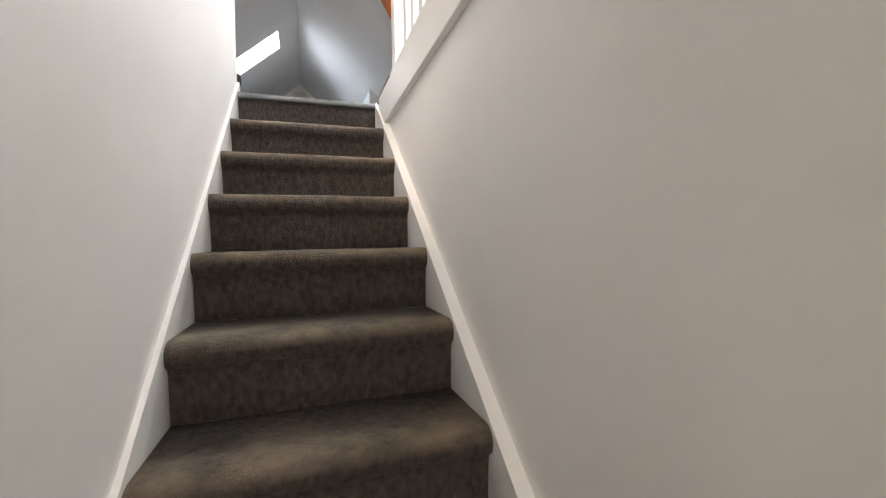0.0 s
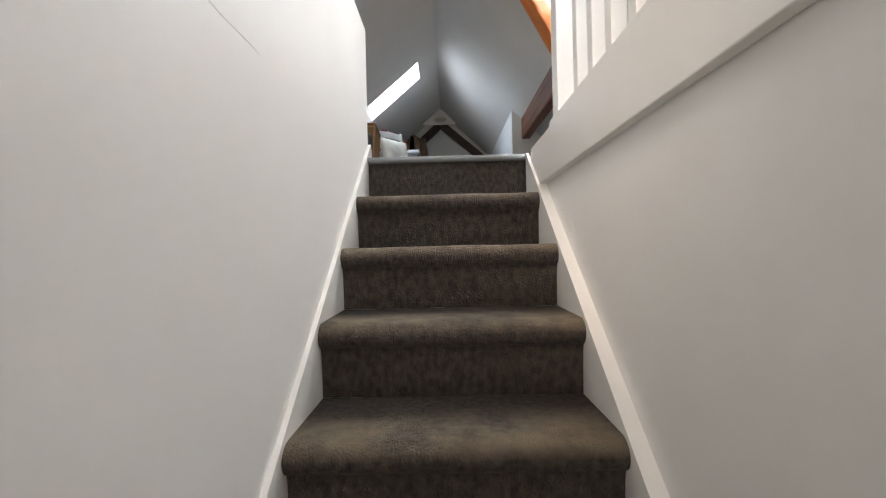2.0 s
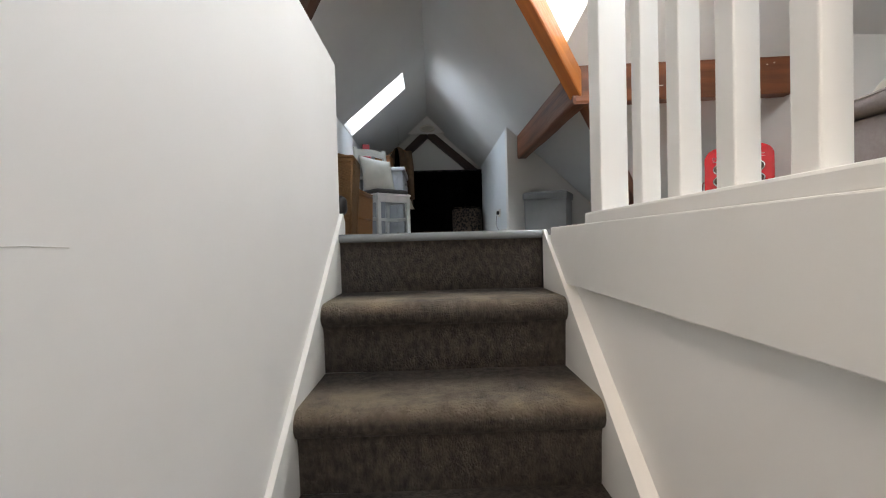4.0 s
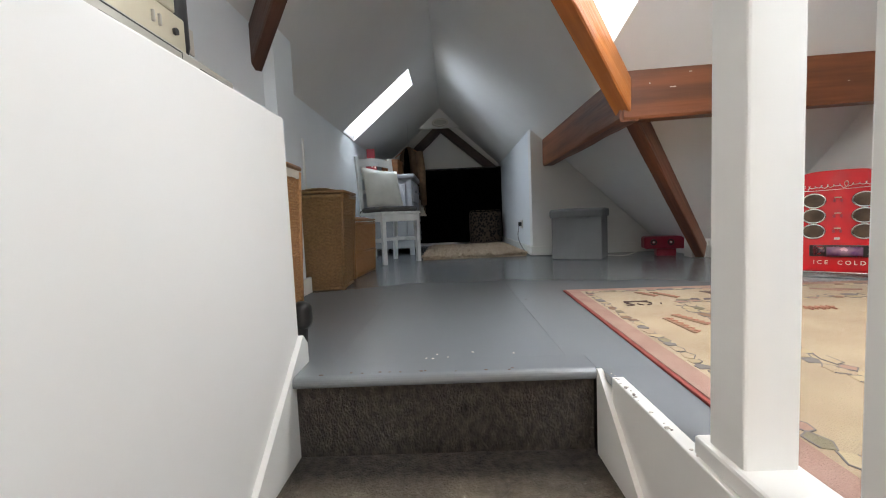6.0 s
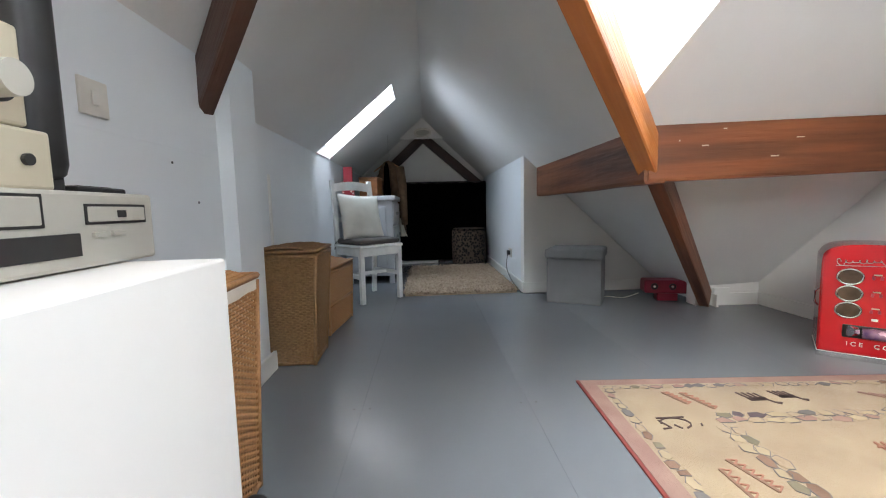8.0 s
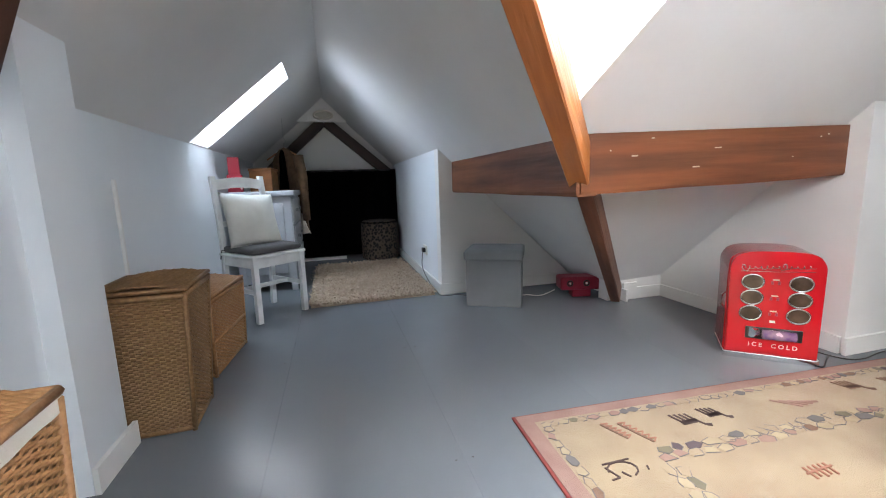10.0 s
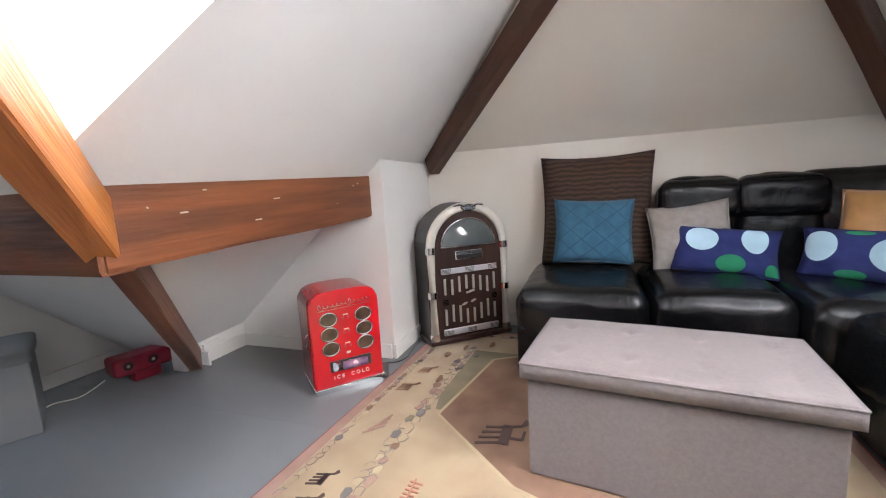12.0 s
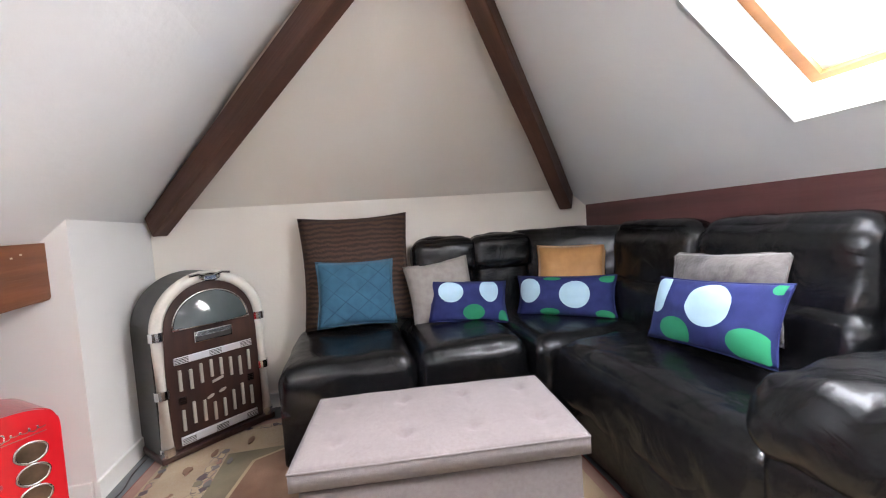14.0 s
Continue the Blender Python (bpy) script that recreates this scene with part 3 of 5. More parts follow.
skirt("baseboard_eaves", (2.06, 2.288), (2.417, 2.288), 0, -1)
skirt("baseboard_nook", (2.078, 2.22), (2.078, 2.95), -1, 0)
skirt("baseboard_nook_north", (0.815, 2.948), (2.06, 2.948), 0, -1)
skirt("baseboard_passage_east", (0.813, 2.93), (0.813, Y1), -1, 0)
skirt("baseboard_chimney", (2.42, 1.063), (3.2, 1.063), 0, -1)
skirt("baseboard_east", (3.198, -1.9), (3.198, 1.045), -1, 0)
skirt("baseboard_west", (-0.868, 0.07), (-0.868, 1.06), 1, 0)
skirt("baseboard_pier", (-0.808, 1.06), (-0.808, 1.336), 1, 0)
skirt("baseboard_passage_west", (-0.973, 1.336), (-0.973, Y1), 1, 0)

# ---- skylights ----
def reveal(bm, pts, nrm, h):
    """White lining boards round an opening, standing on the ceiling plane."""
    n = len(pts)
    for i in range(n):
        a, b = Vector(pts[i]), Vector(pts[(i + 1) % n])
        c = sum((Vector(p) for p in pts), Vector()) / n
        out = (b - a).cross(nrm).normalized()
        if out.dot((a + b) / 2 - c) < 0:
            out = -out
        prism(bm, [a - out * 0.006, b - out * 0.006, b - out * 0.006 + nrm * h, a - out * 0.006 + nrm * h], out * 0.02)
    return bm


def skylight(name, pts, h, label, frame_mat, rim=0.1):
    pts = [Vector(p) for p in pts]
    nrm = (pts[1] - pts[0]).cross(pts[2] - pts[0]).normalized()
    if nrm.z < 0:
        nrm = -nrm
    w = thing(name, label, "window", kind="structure")
    part("window_lining", reveal(bmesh.new(), pts, nrm, h), M["gloss"], w)
    c = sum(pts, Vector()) / len(pts)
    bm = bmesh.new()
    n = len(pts)
    for i in range(n):
        a, b = pts[i] + nrm * h, pts[(i + 1) % n] + nrm * h
        a2, b2 = a + (c + nrm * h - a) * rim, b + (c + nrm * h - b) * rim
        prism(bm, [a, b, b2, a2], nrm * 0.05)
    part("window_frame", bm, frame_mat, w)
    bm = bmesh.new()
    prism(bm, [p + nrm * (h + 0.02) for p in pts], nrm * 0.006)
    g = part("pane", bm, M["frost"], w)
    g.visible_shadow = False
    return w


skylight("window_1", plane_cor([(XW, W1A), (-0.308, W1A), (-0.308, W1B), (XW, W1B)]), 0.2, "roof window in a white reveal with a pine frame", M["pine"], 0.09)
skylight("window_2", plane_wing([SKA, SKB, SKC]), 0.2, "bright roof window beside the valley beam", M["gloss"])
# Made-up roof window, put out of view to let in fill light.
skylight("window_4", plane_cor([(-0.72, -0.95), (-0.30, -0.95), (-0.30, -0.10), (-0.72, -0.10)]), 0.16, "roof window in a white reveal with a pine frame", M["pine"])
skylight("window_3", plane_wing([(sx0, ys0), (sx1, ys0), (sx1, ys1), (sx0, ys1)]), 0.16, "roof window in a white reveal with a pine frame", M["pine"])

# crack and paint flecks on the long purlin
rng = random.Random(3)
pts = [(0.32 + 0.055 * k, 0.0505, -0.115 - 0.012 * math.sin(k * 0.7) + 0.0016 * k + rng.uniform(-.004, .004)) for k in range(15)]
part("crack", tube(bmesh.new(), pts, 0.0022, 5), M["dark"], pn)
for k in range(8):
    x, z = rng.uniform(0.05, 1.4), rng.uniform(-0.23, -0.02)
    for sy in (1, -1):
        L, h = rng.uniform(0.003, 0.02), rng.uniform(0.0012, 0.0035)
        t = bmesh.new()
        box(t, x - L, sy * 0.0525 - 0.001, z - h, x + L, sy * 0.0525 + 0.001, z + h, bev=0.0008, seg=1)
        part("paint_fleck", t, M["liner"], pn)


# ---- cushions ----
M["blue_dark"] = mat("teal_seam", (0.025, 0.092, 0.15), 0.9, bump=0.2)
def cushion_point(u, v, side, w, h, d, seed, sag):
    th = max(0.0, (1 - abs(u) ** 2.6) * (1 - abs(v) ** 2.6)) ** 0.55
    x = u * w / 2 * (1 - 0.07 * (1 - v * v) * abs(u))
    z = v * h / 2 * (1 - 0.07 * (1 - u * u) * abs(v))
    wr = 0.014 * noise.noise(Vector((u * 2.2 + seed, v * 2.2, side + seed)))
    return Vector((x, side * (d / 2 * th) + wr * th + sag * u * u, z))


def cushion_shell(w, h, d, seed=0, sag=0.0, n=20):
    bm = bmesh.new()
    for side in (-1, 1):
        g = [[bm.verts.new(cushion_point(2 * i / n - 1, 2 * j / n - 1, side, w, h, d, seed, sag)) for j in range(n + 1)] for i in range(n + 1)]
        for i in range(n):
            for j in range(n):
                bm.faces.new((g[i][j], g[i + 1][j], g[i + 1][j + 1], g[i][j + 1]))
    bmesh.ops.remove_doubles(bm, verts=bm.verts[:], dist=0.0015)
    return bm


def seam(w, h, d, seed, sag, n=16):
    pts = []
    for e in range(4):
        for i in range(n):
            a = 2 * i / n - 1
            u, v = ((a, -1), (1, a), (-a, 1), (-1, -a))[e]
            pts.append(cushion_point(u, v, 1, w, h, d, seed, sag))
    return tube(bmesh.new(), pts, 0.0035, 5, closed=True)


def cushion(name, label, w, h, d, material, m, seed=0, sag=0.0, dots=()):
    c = thing(name, label, "cushion", m, group="scatter cushions")
    part("cover", cushion_shell(w, h, d, seed, sag), material, c, smooth=True)
    part("piping", seam(w, h, d, seed, sag), material, c, smooth=True)
    for u0, v0, ru, rv, mt in dots:
        bm = bmesh.new()
        grid = []
        for a in range(7):
            rr = a / 6
            grid.append([(max(-.97, min(.97, u0 + ru * rr * math.cos(q))), max(-.95, min(.95, v0 + rv * rr * math.sin(q)))) for q in (2 * math.pi * k / 28 for k in range(28))])
        vs = [[bm.verts.new(cushion_point(u, v, -1, w, h, d, seed, sag) + Vector((0, -0.0022, 0))) for u, v in row] for row in grid[1:]]
        mid = bm.verts.new(cushion_point(u0 if abs(u0) < .97 else .97 * u0, v0, -1, w, h, d, seed, sag) + Vector((0, -0.0022, 0)))
        for k in range(28):
            bm.faces.new((mid, vs[0][k], vs[0][(k + 1) % 28]))
            for a, b in zip(vs, vs[1:]):
                bm.faces.new((a[k], b[k], b[(k + 1) % 28], a[(k + 1) % 28]))
        part("printed_dot", bm, mt, c, "pale blue dot" if mt == M["pale"] else "green dot", smooth=True)
    return c


# ---- corner sofa ----
def gather(bm, c, h, freq, amp):
    """Short pleats where the leather is drawn in at the rounded rims."""
    for v in bm.verts:
        p = Vector([(q - m) / k for q, m, k in zip(v.co, c, h)])
        rim = max(0.0, max(abs(p.x), abs(p.y)) - 0.72) / 0.28
        if rim > 0 and p.z > -0.6:
            along = v.co.y if abs(p.x) > abs(p.y) else v.co.x
            f = math.sin(along * freq + 2.2 * noise.noise(v.co * 6)) * (0.4 + 0.6 * max(0.0, noise.noise(v.co * 3.1) + 0.4))
            v.co.z += amp * f * math.sin(math.pi * min(1.0, rim))


def sofa():
    s = thing("corner_sofa", "large black leather corner sofa with creased cushions", "sofa", Matrix.Diagonal((1, 1, 1.06, 1)))
    L = M["leather"]
    part("base", box(bmesh.new(), 2.36, -1.80, 0.03, 3.12, 0.24, 0.26, bev=0.03), L, s, smooth=False)
    part("base", box(bmesh.new(), 1.18, -1.80, 0.03, 2.36, -1.10, 0.26, bev=0.03), L, s)
    # seats along the wall
    part("seat", soft(bmesh.new(), 0.84, 0.66, 0.30, 0.085, 24, 0.025, 0.0072, 1, (2.72, -0.055, 0.315)), L, s, smooth=True)
    part("seat", soft(bmesh.new(), 0.84, 0.60, 0.30, 0.085, 24, 0.025, 0.0072, 2, (2.72, -0.685, 0.315)), L, s, smooth=True)
    part("corner_seat", soft(bmesh.new(), 0.92, 0.90, 0.30, 0.085, 24, 0.02, 0.0072, 3, (2.70, -1.43, 0.31)), L, s, smooth=True)
    pad = soft(bmesh.new(), 1.14, 0.80, 0.32, 0.10, 44, 0.025, 0.0084, 4, (1.68, -1.45, 0.30))
    gather(pad, (1.68, -1.45, 0.30), (0.57, 0.40, 0.16), 40.0, 0.006)
    part("seat", pad, L, s, smooth=True)
    # front panels under the seats
    part("front_panel", soft(bmesh.new(), 0.06, 1.25, 0.26, 0.028, 24, 0, 0.006, 5, (2.34, -0.36, 0.16)), L, s, smooth=True)
    part("front_panel", soft(bmesh.new(), 1.14, 0.06, 0.28, 0.028, 24, 0, 0.006, 6, (1.74, -1.085, 0.16)), L, s, smooth=True)
    # backs
    for y, w, k in ((-0.715, 0.43, 7), (-1.11, 0.44, 8)):
        b = part("backrest", soft(bmesh.new(), 0.20, w, 0.60, 0.085, 24, 0.02, 0.0096, k), L, s, smooth=True)
        b.matrix_local = at(3.04, y, 0.655, 0, 6, 0)
        b = part("headrest", soft(bmesh.new(), 0.15, w + .01, 0.22, 0.07, 24, 0.01, 0.0072, k + 20), L, s, smooth=True)
        b.matrix_local = at(3.005, y, 0.845, 0, 6, 0)
    b = part("corner_backrest", soft(bmesh.new(), 0.92, 0.22, 0.62, 0.09, 24, 0.015, 0.0096, 11), L, s, smooth=True)
    b.matrix_local = at(2.86, -1.54, 0.655, 6, 0, 45)
    for x, w, k in ((2.28, 0.66, 12), (1.62, 0.72, 13), (1.02, 0.56, 14)):
        b = part("backrest", soft(bmesh.new(), w, 0.22, 0.64, 0.10, 24, 0.012, 0.0108, k), L, s, smooth=True)
        b.matrix_local = at(x, -1.755, 0.66, 5, 0, 0)
        if k < 14:
            b = part("lumbar_pad", soft(bmesh.new(), w - .01, 0.16, 0.30, 0.078, 24, 0.0, 0.0096, k + 30), L, s, smooth=True)
            b.matrix_local = at(x, -1.665, 0.545, 8, 0, 0)
    # arm
    part("arm", soft(bmesh.new(), 0.34, 0.88, 0.50, 0.06, 24, 0, 0.0060, 15, (0.95, -1.42, 0.28)), L, s, smooth=True)
    pad = soft(bmesh.new(), 0.42, 0.92, 0.20, 0.095, 44, 0.02, 0.0132, 16, (0.95, -1.42, 0.565))
    gather(pad, (0.95, -1.42, 0.565), (0.21, 0.46, 0.10), 46.0, 0.010)
    part("arm_pad", pad, L, s, smooth=True)
    for x, y in ((2.42, 0.18), (3.05, 0.18), (1.25, -1.16), (0.95, -1.75), (3.05, -1.75)):
        part("foot", cyl(bmesh.new(), (x, y, 0.008), (x, y, 0.05), 0.025, n=12), M["dark"], s)
    return s


sofa()
P_, G_, N_ = M["pale"], M["green"], M["navy"]
cushion("floor_cushion", "large dark brown ribbed square cushion leaning on the wall", 0.69, 0.71, 0.16, M["knit"], at(3.05, -0.145, 0.86, -7, 0, -90), 1)
cushion("cushion", "teal blue quilted square cushion on the sofa", 0.47, 0.40, 0.14, M["blue"], at(2.90, -0.125, 0.735, -14, 2, -88), 2)
cushion("cushion", "plain grey linen cushion leaning on the sofa back", 0.42, 0.40, 0.12, M["greyc"], at(2.88, -0.65, 0.69, -16, -6, -92), 3)
cushion("cushion", "navy oblong cushion with pale blue and green dots", 0.50, 0.265, 0.13, N_, at(2.80, -0.80, 0.625, -22, 6, -95), 4, dots=((-.5, .35, .32, .52, P_), (.50, .45, .26, .58, P_), (.08, -.62, .27, .36, G_), (.86, -.78, .14, .3, G_)))
cushion("cushion", "gold satin cushion standing behind a dotted cushion", 0.44, 0.34, 0.12, M["gold"], at(2.735, -1.475, 0.76, -14, 0, -132), 5)
cushion("cushion", "navy oblong cushion with pale blue and green dots", 0.62, 0.26, 0.14, N_, at(2.65, -1.375, 0.615, -16, -1, -135), 6, dots=((-.70, .25, .26, .62, P_), (.26, .06, .30, .66, P_), (-.25, -.8, .2, .18, G_), (.80, -.84, .17, .2, G_), (.86, .8, .16, .18, G_), (-.22, .86, .18, .1, G_)))
cushion("cushion", "grey crushed velvet cushion on the sofa", 0.56, 0.35, 0.13, M["velvet"], at(1.78, -1.62, 0.735, -14, -3, 180), 7)
cushion("cushion", "navy oblong cushion with pale blue and green dots", 0.64, 0.285, 0.15, N_, at(1.69, -1.46, 0.675, -20, -4, 176), 8, dots=((-.74, .42, .22, .62, P_), (.20, .22, .33, .62, P_), (-.30, -.66, .28, .40, G_), (.78, -.64, .26, .42, G_), (.93, .85, .07, .16, G_)))

# quilting of the teal cushion
tc = [o for o in bpy.data.objects if o.get("label", "").startswith("teal")][0]
for sg in (-1, 1):
    for q in (-0.9, -0.45, 0.0, 0.45, 0.9):
        pts = []
        for k in range(21):
            u = -0.95 + 1.9 * k / 20
            v_ = sg * u + q * 1.3
            if abs(v_) < 0.94:
                pts.append(cushion_point(u, v_, -1, 0.47, 0.40, 0.14, 2, 0.0) + Vector((0, 0.0005, 0)))
        if len(pts) > 2:
            part("quilting_seam", tube(bmesh.new(), pts, 0.0028, 5), M["blue_dark"], tc, smooth=True)

# ---- ottoman ----
def ottoman():
    o = thing("storage_ottoman", "mauve-grey fabric storage ottoman with a tufted lid", "ottoman", at(1.75, -0.35, 0.012, 0, 0, -97))
    part("body", box(bmesh.new(), -0.425, -0.238, 0.0, 0.425, 0.238, 0.355, bev=0.008), M["ottoman"], o)
    bm = bmesh.new()
    nx, ny, LX, LY = 56, 30, 0.89, 0.515
    def top(x, y):
        z = 0.44
        for i in range(4):
            for j in range(2):
                tx, ty = LX * ((i + .5) / 4 - .5), LY * ((j + .5) / 2 - .5)
                z -= 0.014 * math.exp(-((x - tx) ** 2 + (y - ty) ** 2) / 0.0006)
                if abs(y - ty) < 0.11:
                    z -= 0.004 * math.exp(-((x - tx) / 0.007) ** 2)
                if abs(x - tx) < 0.11:
                    z -= 0.0015 * math.exp(-((y - ty) / 0.007) ** 2)
        e = max(abs(x) / (LX / 2), 0) ** 14 + max(abs(y) / (LY / 2), 0) ** 10
        return z - 0.010 * min(e, 1.4) + 0.003 * noise.noise(Vector((x * 7, y * 7, 0)))
    g = [[bm.verts.new((LX * (i / nx - .5), LY * (j / ny - .5), top(LX * (i / nx - .5), LY * (j / ny - .5)))) for j in range(ny + 1)] for i in range(nx + 1)]
    for i in range(nx):
        for j in range(ny):
            bm.faces.new((g[i][j], g[i + 1][j], g[i + 1][j + 1], g[i][j + 1]))
    rim = [g[i][0] for i in range(nx)] + [g[nx][j] for j in range(ny)] + [g[i][ny] for i in range(nx, 0, -1)] + [g[0][j] for j in range(ny, 0, -1)]
    low = [bm.verts.new((q.co.x, q.co.y, 0.37)) for q in rim]
    for k in range(len(rim)):
        bm.faces.new((rim[k], low[k], low[(k + 1) % len(rim)], rim[(k + 1) % len(rim)]))
    bm.faces.new(low)
    part("lid", bm, M["ottoman"], o, smooth=True)
    pts = [(-LX / 2, -LY / 2, .424), (LX / 2, -LY / 2, .424), (LX / 2, LY / 2, .424), (-LX / 2, LY / 2, .424)]
    bm = bmesh.new()
    for a, b in zip(pts, pts[1:] + pts[:1]):
        cyl(bm, a, b, 0.0035, n=6)
    part("piping", bm, M["ottoman"], o)
    return o


ottoman()


# ---- jukebox ----
def jukebox():
    W, H, D = 0.585, 0.94, 0.26
    j = thing("jukebox", "dark walnut retro jukebox with cream arch tubes and chrome trim", "jukebox",
              at(2.82, 0.66, 0.012, 0, 0, -49.4))
    R = W / 2
    zc = H - R
    def arch(r, y, z0=0.0, n=22):
        return [(-r, y, z0)] + [(-r * math.cos(a), y, zc + r * math.sin(a)) for a in (math.pi * k / n for k in range(n + 1))] + [(r, y, z0)]
    part("cabinet", prism(bmesh.new(), arch(R, 0.02, 0.02), (0, D, 0)), M["dark"], j, "dark grey cabinet shell")
    part("front_panel", prism(bmesh.new(), arch(R - 0.05, 0.005, 0.04), (0, 0.03, 0)), M["juke"], j)
    part("plinth", box(bmesh.new(), -R - .012, -0.015, 0.0, R + .012, D, 0.032, bev=0.006), M["juke"], j)
    part("arch_tube", tube(bmesh.new(), arch(R - 0.026, 0.01, 0.045, 26), 0.030, 12), M["cream_pl"], j, "cream translucent arch tube", smooth=True)
    for sx in (-1, 1):
        for z in (0.055, 0.345, 0.64):
            c = part("chrome_clamp", cyl(bmesh.new(), (sx * (R - .026), 0.01, z - .022), (sx * (R - .026), 0.01, z + .022), 0.0345, n=16), M["chrome"], j, smooth=False)
    # crown
    bm = bmesh.new()
    ring(bm, (0, -0.03, H - 0.03), (1, 0, 0), (0, 0, 1), 0.05, 0.017, 0.006)
    for q in (-1, 1):
        tube(bm, [(q * 0.02, -0.03, H - .025), (q * 0.06, -0.035, H - .012), (q * 0.105, -0.03, H - .018)], 0.007, 6)
    box(bm, -0.035, -0.035, H - 0.055, 0.035, 0.0, H - 0.02, bev=0.006)
    part("crown_badge", bm, M["chrome"], j, "chrome crown badge")
    # dome window
    def dome(r, y, z0):
        return [(-r * math.cos(a), y, z0 + 0.92 * r * math.sin(a)) for a in (math.pi * k / 20 for k in range(21))]
    zd = 0.655
    part("dome_backing", prism(bmesh.new(), dome(0.195, 0.0035, zd), (0, 0.002, 0)), M["dome"], j)
    bm = bmesh.new()
    grid = [[bm.verts.new((-0.193 * f * math.cos(a), -0.006 - 0.045 * (1 - f * f), zd + 0.004 + 0.178 * f * math.sin(a))) for a in (math.pi * k / 20 for k in range(21))] for f in (0.02, 0.25, 0.5, 0.7, 0.85, 0.95, 1.0)]
    for a, b in zip(grid, grid[1:]):
        for k in range(20):
            bm.faces.new((a[k], a[k + 1], b[k + 1], b[k]))
    part("dome_glass", bm, M["dome_clear"], j, "clear bulged plastic dome", smooth=True)
    bm = tube(bmesh.new(), dome(0.196, -0.006, zd), 0.006, 6)
    cyl(bm, (-0.2, -0.008, zd), (0.2, -0.008, zd), 0.007, n=8)
    part("dome_rim", bm, M["chrome"], j, smooth=True)
    # display slot
    part("display_frame", box(bmesh.new(), -0.10, -0.010, 0.565, 0.10, 0.006, 0.625, bev=0.004), M["chrome"], j)
    part("display", box(bmesh.new(), -0.09, -0.013, 0.573, 0.09, -0.009, 0.598), M["dark"], j)
    for k, (x0, x1, z0, z1) in enumerate(((-0.205, 0.205, 0.475, 0.512), (-0.205, 0.205, 0.055, 0.098))):
        part("chrome_band", box(bmesh.new(), x0, -0.006, z0, x1, 0.006, z1, bev=0.003), M["band"], j)
        for c in (-0.17, 0.0, 0.17):
            bm = bmesh.new()
            for q in range(4):
                box(bm, c - 0.032, -0.009, z0 + 0.006 + q * 0.008, c + 0.032, -0.005, z0 + 0.009 + q * 0.008)
            part("vent_bars", bm, M["dark"], j)
    hts = ((0.335, 0.445), (0.33, 0.435), (0.345, 0.45), (0.36, 0.455), (0.355, 0.452), (0.335, 0.44), (0.32, 0.43), (0.335, 0.452))
    los = ((0.125, 0.235), (0.145, 0.262), (0.135, 0.25), (0.12, 0.22), (0.12, 0.222), (0.135, 0.25), (0.145, 0.27), (0.13, 0.24))
    for k in range(8):
        x = -0.182 + 0.052 * k
        for z0, z1 in (hts[k], los[k]):
            part("grille_bar", box(bmesh.new(), x - .008, -0.004, z0, x + .008, 0.007, z1, bev=0.003), M["silver"], j)
    for x, z in ((-0.182, 0.285), (0.182, 0.29)):
        bm = bmesh.new()
        for q in range(4):
            box(bm, x - .018, -0.004, z - .018 + q * .010, x + .018, 0.006, z - .012 + q * .010)
        part("button_plate", bm, M["chrome"], j)
    # music note
    part("note_badge", prism(bmesh.new(), [(-0.03, -0.004, 0.325), (0.03, -0.004, 0.338), (0.03, -0.004, 0.352), (-0.03, -0.004, 0.339)], (0, 0.006, 0)), M["silver"], j)
    for x, z in ((-0.045, 0.258), (0.02, 0.272)):
        part("note_badge", prism(bmesh.new(), [(x + 0.02 * math.cos(a), -0.004, z + 0.008 * math.sin(a) + 0.006 * math.cos(a)) for a in (2 * math.pi * k / 12 for k in range(12))], (0, 0.006, 0)), M["silver"], j)
    return j


jukebox()


